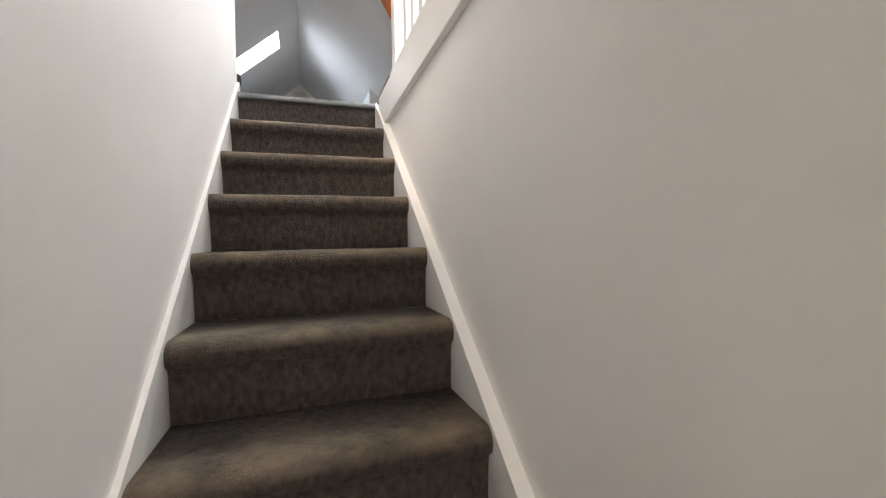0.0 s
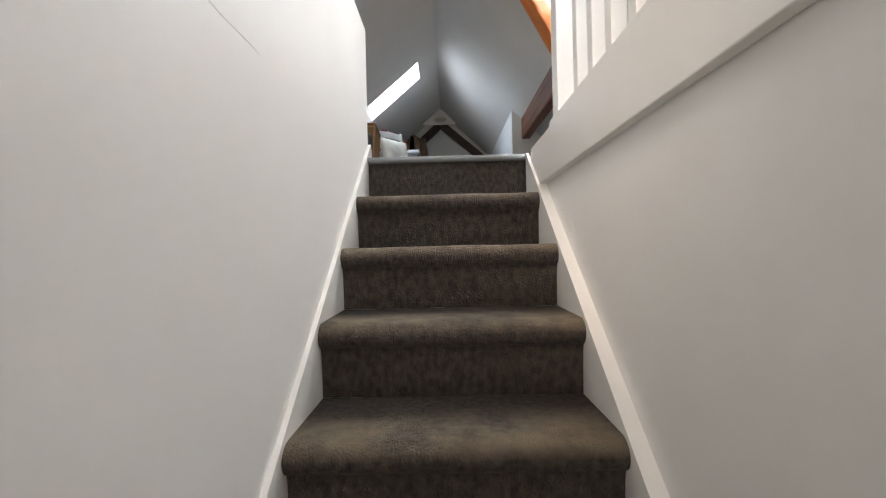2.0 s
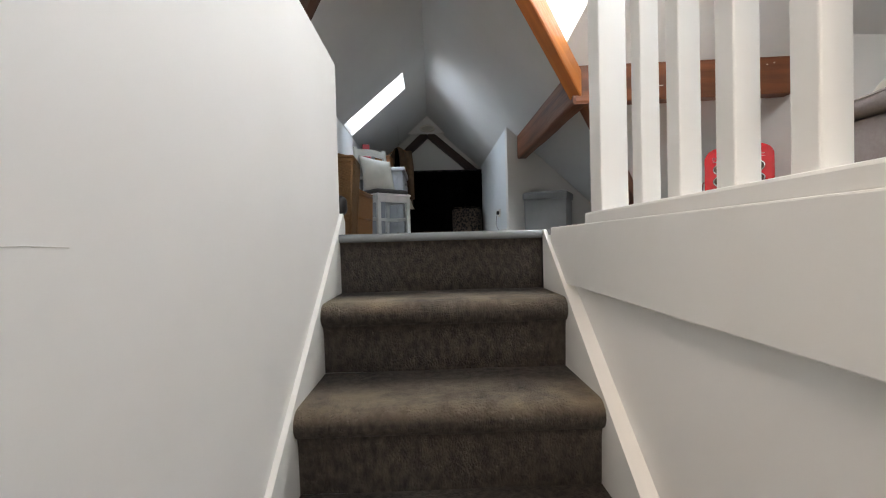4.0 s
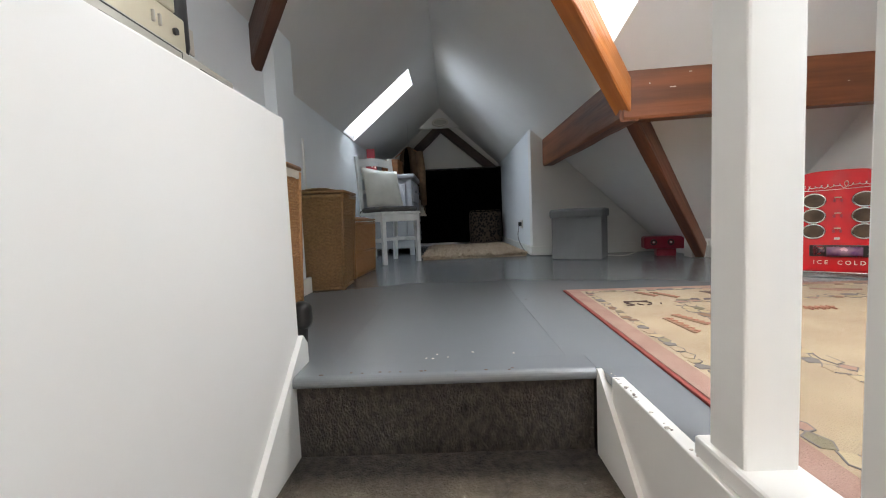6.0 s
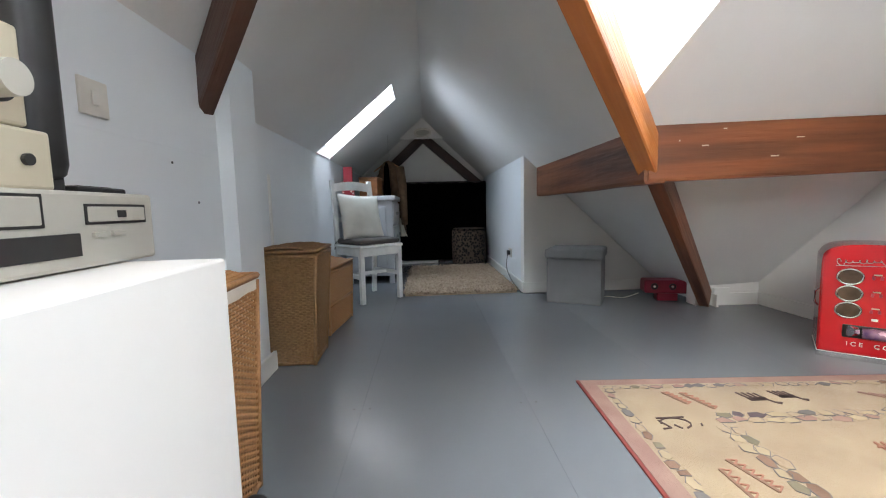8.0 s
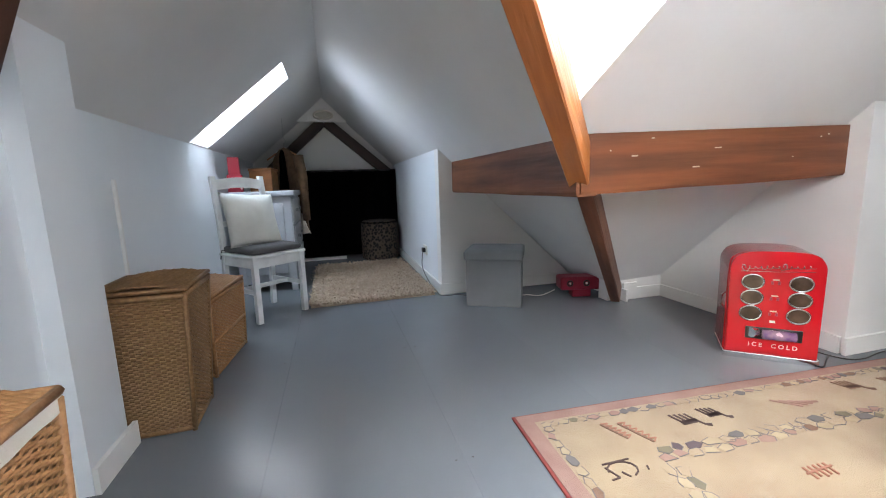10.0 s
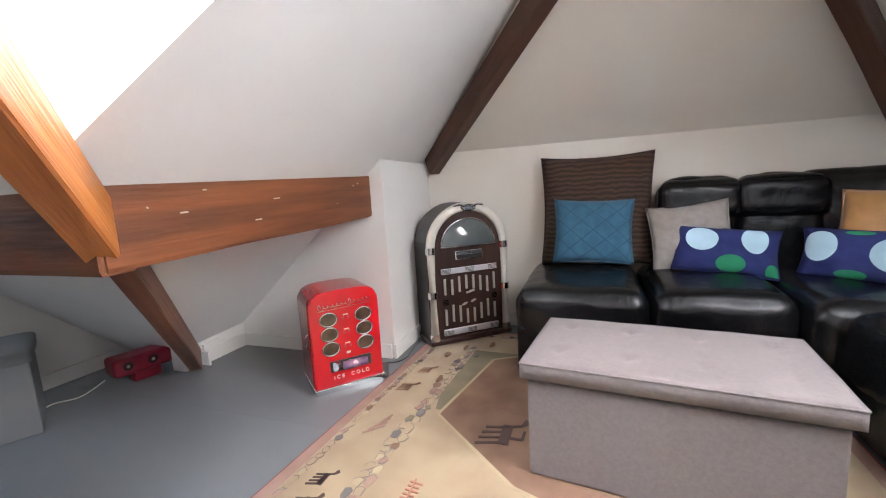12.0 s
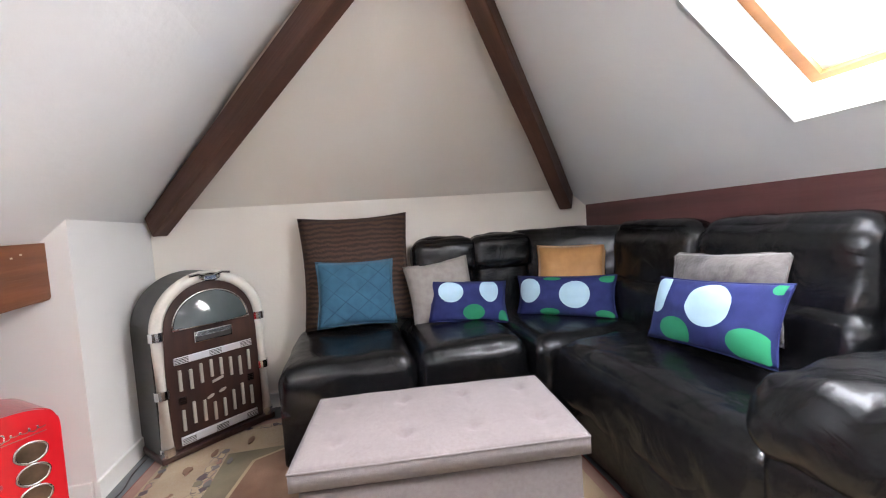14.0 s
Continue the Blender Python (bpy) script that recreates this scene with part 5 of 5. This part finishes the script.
part("side_panel", box(bmesh.new(), -0.19, -0.462, 0.16, 0.17, -0.448, 0.80, bev=0.006), M["grey_chest"], ch)
for x in (-0.22, 0.21):
    for y in (-0.42, 0.42):
        part("foot", box(bmesh.new(), x - .025, y - .025, 0, x + .025, y + .025, 0.085), M["grey_chest"], ch)

rb = thing("gift_boxes", "stack of red spotted gift boxes on the chest", "box", at(-0.845, 3.68, 0.91, 0, 0, 8))
part("box", box(bmesh.new(), -0.06, -0.07, 0.0, 0.06, 0.07, 0.15, bev=0.004), M["giftred"], rb)
part("box", box(bmesh.new(), -0.045, -0.05, 0.15, 0.045, 0.05, 0.30, bev=0.004), M["giftred"], rb)
for k, (x, z) in enumerate(((0.03, 0.05), (0.045, 0.09), (-0.02, 0.07), (0.048, 0.03), (0.01, 0.1), (-0.05, 0.04))):
    part("spot", cyl(bmesh.new(), (x, -0.0695, z), (x, -0.072, z), 0.009, n=10), M["cream_pl"], rb)
wb = thing("wooden_box", "orange-brown wooden box on the chest", "box", at(-0.66, 4.05, 0.91, 0, 0, -5))
part("box", box(bmesh.new(), -0.10, -0.14, 0.0, 0.10, 0.14, 0.19, bev=0.004), M["oldwood"], wb)
part("lid", box(bmesh.new(), -0.105, -0.145, 0.19, 0.105, 0.145, 0.215, bev=0.004), M["oldwood"], wb)


def coat():
    c = thing("hanging_coat", "tan coat with a dark lining hung from the slope", "coat", at(-0.50, 4.46, 0.0, 0, 0, -20))
    def sheet(x0, x1, z0, z1, depth, ph, taper):
        bm = bmesh.new()
        nx, nz = 22, 20
        for side in (0, 1):
            g = []
            for i in range(nx + 1):
                col = []
                for k in range(nz + 1):
                    f, q = i / nx, k / nz
                    wq = taper + (1 - taper) * (1 - q)
                    x = (x0 + x1) / 2 + (f - .5) * (x1 - x0) * wq
                    z = z0 + (z1 - z0) * q - 0.12 * (abs(f - .5) * 2) ** 2 * q
                    y = (0.022 * math.sin(f * 15 + ph) * (1.2 - q) + 0.01 * noise.noise(Vector((f * 6, q * 4, ph)))) + (depth if side else 0)
                    col.append(bm.verts.new((x, y, z)))
                g.append(col)
            for i in range(nx):
                for k in range(nz):
                    bm.faces.new((g[i][k], g[i + 1][k], g[i + 1][k + 1], g[i][k + 1]))
            if side:
                for i in range(nx):
                    for k in (0, nz):
                        bm.faces.new((first[i][k], first[i + 1][k], g[i + 1][k], g[i][k]))
                for i in (0, nx):
                    for k in range(nz):
                        bm.faces.new((first[i][k], first[i][k + 1], g[i][k + 1], g[i][k]))
            first = g
        return bm
    part("coat_front", sheet(-0.20, 0.20, 0.45, 1.36, 0.05, 0.4, 0.62), M["tan"], c, "tan wool cloth", smooth=True)
    part("coat_lining", sheet(-0.06, 0.05, 0.92, 1.34, 0.02, 2.0, 0.6), M["black"], c, "black lining", smooth=True).location = (0, -0.04, 0)
    # Cream flap painted in for the sunlight that falls on the hem.
    part("turned_hem", sheet(0.06, 0.25, 0.44, 0.66, 0.02, 1.1, 0.45), M["liner"], c, "pale flap in place of a sun patch on the hem", smooth=True).location = (0, -0.05, 0)
    part("sleeve", tube(bmesh.new(), [(0.16, -0.01, 1.27), (0.20, -0.03, 1.05), (0.21, -0.04, 0.82), (0.22, -0.05, 0.58)], 0.055, 10, 0.04), M["tan"], c, smooth=True)
    part("coat_hanger", tube(bmesh.new(), [(-0.2, 0.02, 1.24), (0, 0.02, 1.36), (0.2, 0.02, 1.24)], 0.008, 6), M["pine"], c)
    part("hanger_hook", tube(bmesh.new(), [(0, 0.02, 1.36), (0, 0.02, 1.40), (0.02, 0.02, 1.43), (0.0, 0.02, 1.46), (0.0, 0.02, 1.72)], 0.003, 5), M["chrome"], c)
    return c


coat()


def pouf():
    p = thing("pouf", "round leopard-print fabric pouf by the passage wall", "pouf", at(0.53, 4.98, 0.0))
    prof = [(0.0, 0.0), (0.21, 0.0), (0.232, 0.02), (0.236, 0.25), (0.232, 0.45), (0.215, 0.49), (0.0, 0.505)]
    n = 36
    bm = bmesh.new()
    rings = [[bm.verts.new((r * math.cos(2 * math.pi * k / n), r * math.sin(2 * math.pi * k / n), z)) for k in range(n)] for r, z in prof[1:-1]]
    for a, b in zip(rings, rings[1:]):
        for k in range(n):
            bm.faces.new((a[k], a[(k + 1) % n], b[(k + 1) % n], b[k]))
    bm.faces.new(rings[0][::-1]); bm.faces.new(rings[-1])
    part("body", bm, M["leopard"], p, smooth=False)
    part("piping", ring(bmesh.new(), (0, 0, 0.475), (1, 0, 0), (0, 1, 0), 0.226, 0.226, 0.007, 40), M["black"], p, smooth=True)
    return p


pouf()


def shag():
    s = thing("shag_rug", "beige long-pile shaggy rug on the passage floor", "rug", at(0.0, 0.0, 0.0))
    base = [(-0.25, 2.92), (0.75, 2.95), (0.74, 4.66), (-0.25, 4.62)]
    part("backing", prism(bmesh.new(), [(x, y, 0.001) for x, y in base], (0, 0, 0.012)), M["shag"], s)
    rng = random.Random(9)
    verts, faces = [], []
    for i in range(15000):
        u, v = rng.random(), rng.random() ** 1.25
        p = Vector(base[0]).lerp(Vector(base[1]), u).lerp(Vector(base[3]).lerp(Vector(base[2]), u), v)
        a, l = rng.uniform(0, 6.283), rng.uniform(0.035, 0.07)
        b = a + rng.uniform(-.8, .8)
        w, hz = rng.uniform(0.004, 0.008), rng.uniform(0.02, 0.045)
        c, sn = math.cos(a), math.sin(a)
        k = len(verts)
        mx, my = p.x + c * l * .45, p.y + sn * l * .45
        ex, ey = mx + math.cos(b) * l * .5, my + math.sin(b) * l * .5
        verts += [(p.x - sn * w, p.y + c * w, 0.01), (p.x + sn * w, p.y - c * w, 0.01), (mx - sn * w, my + c * w, hz), (mx + sn * w, my - c * w, hz), (ex, ey, hz * rng.uniform(.5, 1.1))]
        faces += [(k, k + 1, k + 3, k + 2), (k + 2, k + 3, k + 4)]
    me = bpy.data.meshes.new("pile")
    me.from_pydata([tuple(q * K for q in v) for v in verts], [], faces)
    me.materials.append(M["shag"])
    tagged(new("shag_pile", me), kind="stuff").parent = s
    return s


shag()


# Added black sheet; it fills the low end where nothing could be made out.
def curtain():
    c = thing("black_curtain", "black sheet filling the low end of the passage", "curtain", at(0.0, 5.24, 0.0))
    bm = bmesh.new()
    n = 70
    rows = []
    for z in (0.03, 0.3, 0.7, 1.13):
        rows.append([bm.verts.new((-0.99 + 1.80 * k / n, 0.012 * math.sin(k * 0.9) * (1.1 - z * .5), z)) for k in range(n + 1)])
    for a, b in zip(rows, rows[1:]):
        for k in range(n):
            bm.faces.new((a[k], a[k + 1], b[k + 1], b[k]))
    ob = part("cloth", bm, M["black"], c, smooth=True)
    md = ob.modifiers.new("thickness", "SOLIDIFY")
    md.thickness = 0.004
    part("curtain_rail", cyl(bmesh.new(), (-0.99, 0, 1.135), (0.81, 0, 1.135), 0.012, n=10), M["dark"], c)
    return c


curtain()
pb = thing("fallen_battens", "white painted batten on the floor below the black sheet", "batten", at(0, 0, 0))
part("batten", box(bmesh.new(), -0.45, 5.10, 0.0, 0.10, 5.14, 0.035, bev=0.003), M["gloss"], pb)
structure("trim_collar_board", prism(bmesh.new(), [(-0.40, 5.2, 1.74), (0.22, 5.2, 1.74), (RX, 5.2, 2.03)], (0, 0.03, 0)), M["gloss"], "white triangular board under the ridge", "trim")
sl = thing("ceiling_light", "oval chrome ceiling light on the ridge board", "light", at(-0.07, 5.185, 1.82))
part("bezel", ring(bmesh.new(), (0, 0, 0), (1, 0, 0), (0, 0, 1), 0.11, 0.05, 0.016, 32, 8), M["cream_pl"], sl, smooth=True)
part("lens", prism(bmesh.new(), [(0.105 * math.cos(a), -0.006, 0.046 * math.sin(a)) for a in (2 * math.pi * k / 28 for k in range(28))], (0, 0.02, 0)), M["silver"], sl)


# ---- stereo on the ledge ----
def stereo():
    d = thing("cassette_deck", "wide silver video and cassette deck on the ledge", "stereo", at(-0.56, 0.0, 0.687, 0, 0, 1.5))
    part("case", box(bmesh.new(), -0.28, -0.60, 0.0, 0.0, 0.16, 0.117, bev=0.006), M["silver"], d)
    part("tape_door", box(bmesh.new(), -0.002, -0.42, 0.068, 0.004, -0.08, 0.106, bev=0.002), M["silver"], d)
    part("door_recess", box(bmesh.new(), -0.004, -0.425, 0.064, 0.002, -0.075, 0.110), M["dark"], d)
    part("disc_tray", box(bmesh.new(), -0.002, 0.0, 0.070, 0.004, 0.13, 0.094, bev=0.002), M["silver"], d)
    part("tray_recess", box(bmesh.new(), -0.004, -0.004, 0.066, 0.002, 0.134, 0.098), M["dark"], d)
    part("tray_badge", box(bmesh.new(), 0.003, 0.06, 0.076, 0.0052, 0.08, 0.088), M["dark"], d)
    part("display", box(bmesh.new(), -0.002, -0.20, 0.020, 0.0045, -0.02, 0.054, bev=0.001), M["dark"], d)
    part("display", box(bmesh.new(), -0.002, -0.50, 0.020, 0.0045, -0.40, 0.052, bev=0.001), M["dark"], d)
    part("record_light", cyl(bmesh.new(), (0.0, -0.46, 0.036), (0.006, -0.46, 0.036), 0.006, n=10), M["red"], d)
    for y in (-0.34, -0.30, -0.26, 0.02, 0.06):
        part("button", box(bmesh.new(), -0.002, y - .014, 0.046, 0.006, y + .014, 0.054, bev=0.001), M["silver"], d)
    part("label_bar", box(bmesh.new(), 0.0, -0.31, 0.084, 0.0052, -0.19, 0.089), M["dark"], d)
    a = thing("amplifier", "champagne coloured amplifier with round knobs on the deck", "stereo", at(-0.57, 0.0, 0.803))
    part("case", box(bmesh.new(), -0.26, -0.60, 0.0, 0.0, -0.035, 0.082, bev=0.005), M["champ"], a)
    for y in (-0.145, -0.125):
        part("switch", box(bmesh.new(), -0.002, y - .003, 0.030, 0.006, y + .003, 0.055, bev=0.002), M["silver"], a)
    part("phono_socket", cyl(bmesh.new(), (-0.001, -0.075, 0.04), (0.006, -0.075, 0.04), 0.008, n=14), M["dark"], a)
    part("label_bar", box(bmesh.new(), 0.0, -0.45, 0.06, 0.0012, -0.32, 0.067), M["grain"], a)
    t = thing("tuner", "champagne coloured tuner with a large volume knob", "stereo", at(-0.57, 0.0, 0.886))
    part("case", box(bmesh.new(), -0.25, -0.60, 0.0, 0.0, -0.065, 0.13, bev=0.005), M["champ"], t)
    part("volume_knob", cyl(bmesh.new(), (0.0, -0.115, 0.05), (0.038, -0.115, 0.05), 0.024, 0.022, 22), M["silver"], t, smooth=False)
    part("knob_collar", cyl(bmesh.new(), (0.0, -0.115, 0.05), (0.012, -0.115, 0.05), 0.028, n=22), M["dark"], t)
    for y in (-0.30, -0.37, -0.44):
        part("tone_knob", cyl(bmesh.new(), (0.0, y, 0.05), (0.022, y, 0.05), 0.013, n=16), M["dark"], t)
    for y in (-0.245, -0.225):
        part("switch", box(bmesh.new(), -0.002, y - .005, 0.04, 0.008, y + .005, 0.07, bev=0.002), M["silver"], t)
    sp = thing("loudspeaker", "tall dark rounded loudspeaker beside the amplifier", "speaker", at(-0.67, 0.0, 0.803))
    part("cabinet", soft(bmesh.new(), 0.15, 0.07, 0.36, 0.02, 8, 0, 0, 1, (0, 0, 0.20)), M["dark"], sp, smooth=True)
    part("stand", box(bmesh.new(), -0.06, -0.03, 0.0, 0.06, 0.03, 0.03, bev=0.004), M["dark"], sp)
    rm = thing("remote_control", "thin black remote control on the deck", "remote", at(-0.62, 0.09, 0.803, 0, 0, 3))
    part("body", box(bmesh.new(), -0.02, -0.06, 0.0, 0.02, 0.06, 0.012, bev=0.004), M["dark"], rm)
    part("keypad", box(bmesh.new(), -0.014, -0.045, 0.011, 0.014, 0.03, 0.0135, bev=0.001), M["grey_pad"], rm)


stereo()

# ---- small things ----
bp = thing("walking_stick", "short black rounded handle standing by the wall end", "stick", at(-0.42, 0.17, 0.0))
part("knob", soft(bmesh.new(), 0.06, 0.07, 0.085, 0.028, 8, 0, 0, 1, (0, 0, 0.125)), M["dark"], bp, smooth=True)
part("shaft", cyl(bmesh.new(), (0, -0.012, 0.0), (0, -0.005, 0.1), 0.016, 0.02, 12), M["dark"], bp)

sw = thing("wall_switch", "white plastic switch plate on the attic wall", "switch", at(-0.87, 0.44, 1.06))
part("plate", box(bmesh.new(), 0.0, -0.045, -0.045, 0.009, 0.045, 0.045, bev=0.003), M["cream_pl"], sw)
part("rocker", box(bmesh.new(), 0.008, -0.01, -0.018, 0.013, 0.01, 0.018, bev=0.002), M["cream_pl"], sw)
for y, z in ((0.743, 0.935), (0.882, 0.807)):
    s_ = thing("wall_screw", "dark screw head standing out of the wall", "screw", at(-0.87, y, z), group="wall screws")
    part("screw_head", cyl(bmesh.new(), (0.0, 0, 0), (0.006, 0, 0), 0.0045, n=10), M["dark"], s_)
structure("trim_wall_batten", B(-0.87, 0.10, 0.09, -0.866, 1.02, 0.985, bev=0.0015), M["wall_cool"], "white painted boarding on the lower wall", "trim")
structure("trim_conduit", B(-0.975, 1.83, 0.09, -0.961, 1.85, 0.99, bev=0.003), M["gloss"], "white surface cable trunking on the wall", "trim")

so = thing("wall_socket", "white wall socket with a black plug", "socket", at(0.813, 3.52, 0.30))
part("plate", box(bmesh.new(), -0.009, -0.07, -0.045, 0.0, 0.07, 0.045, bev=0.003), M["cream_pl"], so)
part("plug", box(bmesh.new(), -0.04, -0.03, -0.022, -0.009, 0.02, 0.022, bev=0.006), M["dark"], so)


def cable(label, pts, m):
    c = thing("power_cable", label, "cable")
    pts = [Vector(p) for p in pts]
    sm = []
    for i in range(len(pts) - 1):
        p0, p1, p2, p3 = pts[max(i - 1, 0)], pts[i], pts[i + 1], pts[min(i + 2, len(pts) - 1)]
        for k in range(8):
            t = k / 8
            sm.append(0.5 * ((2 * p1) + (p2 - p0) * t + (2 * p0 - 5 * p1 + 4 * p2 - p3) * t * t + (3 * p1 - p0 - 3 * p2 + p3) * t ** 3))
    sm.append(pts[-1])
    part("cord", tube(bmesh.new(), sm, 0.0035, 6), m, c, smooth=True)


cable("thin black cable hanging from the wall socket", [(0.775, 3.50, 0.28), (0.75, 3.42, 0.16), (0.765, 3.25, 0.06), (0.79, 3.05, 0.006), (0.80, 2.89, 0.005), (0.93, 2.87, 0.005), (1.0, 2.80, 0.005)], M["dark"])
cable("thin white cable on the floor by the record player", [(1.33, 2.62, 0.005), (1.45, 2.66, 0.005), (1.55, 2.60, 0.005), (1.68, 2.60, 0.04)], M["cream_pl"])
cable("thin black cable between cooler and jukebox", [(2.26, 1.15, 0.03), (2.36, 1.03, 0.006), (2.45, 0.99, 0.006), (2.58, 1.00, 0.016), (2.72, 1.00, 0.016)], M["dark"])
cable("thin black cable under the cooler", [(2.14, 1.00, 0.012), (2.18, 0.99, 0.005), (2.28, 1.04, 0.005), (2.33, 1.06, 0.006)], M["dark"])


# ---- floor boards ----
edges = [-0.98, -0.31, 0.34, 0.99, 1.64, 2.29, 2.94, 3.2]
for i, (a, b) in enumerate(zip(edges, edges[1:])):
    y0 = 0.101 if b < 1.0 else -1.9
    part("floor_board", B(a + 0.0002, y0, -0.022, b - 0.0002, Y1, 0.0, bev=0.0003, seg=1), M["floor"], fl)
part("floor_board", B(0.3915, 0.0, -0.022, 0.9894, 0.1008, 0.0), M["floor"], fl)
part("floor_board", B(0.4035, -1.9, -0.022, 0.9894, -0.0004, 0.0), M["floor"], fl)

# paint chips and the broken plaster edge at the stair head
M["chip_w"] = mat("bare_white_chip", (0.58, 0.53, 0.46), 0.8, bump=0.2)
M["chip_d"] = mat("bare_wood_chip", (0.09, 0.055, 0.035), 0.8, bump=0.2)
rng = random.Random(12)


def chip(x, y, z, s, m):
    n = 7
    pts = [(x + s * rng.uniform(.5, 1) * math.cos(a), y + 0.6 * s * rng.uniform(.5, 1) * math.sin(a), z) for a in (2 * math.pi * k / n for k in range(n))]
    part("paint_chip", prism(bmesh.new(), pts, (0, 0, 0.0012)), m, fl)


for x, y, s_ in ((-0.03, 0.106, 0.005), (0.012, 0.115, 0.003), (-0.05, 0.112, 0.003), (0.085, 0.15, 0.005), (-0.02, 0.14, 0.004), (0.20, 0.13, 0.004)):
    chip(x, y, 0.002, s_, M["chip_w"])
for k in range(12):
    chip(rng.uniform(-0.33, 0.2), rng.uniform(0.004, 0.02), 0.0018, rng.uniform(0.003, 0.008), M["chip_d"])
for k in range(26):
    y = -0.05 - 0.36 * rng.random()
    chip(0.409 + rng.uniform(-.003, .004), y, 0.0042, rng.uniform(0.0015, 0.006), M["chip_w" if rng.random() < .9 else "chip_d"])
for x in (-0.34, -0.28, 0.31, 0.37):
    for y in (0.88, 1.9, 3.0):
        chip(x, y, 0.0004, 0.006, M["grey_pad"])
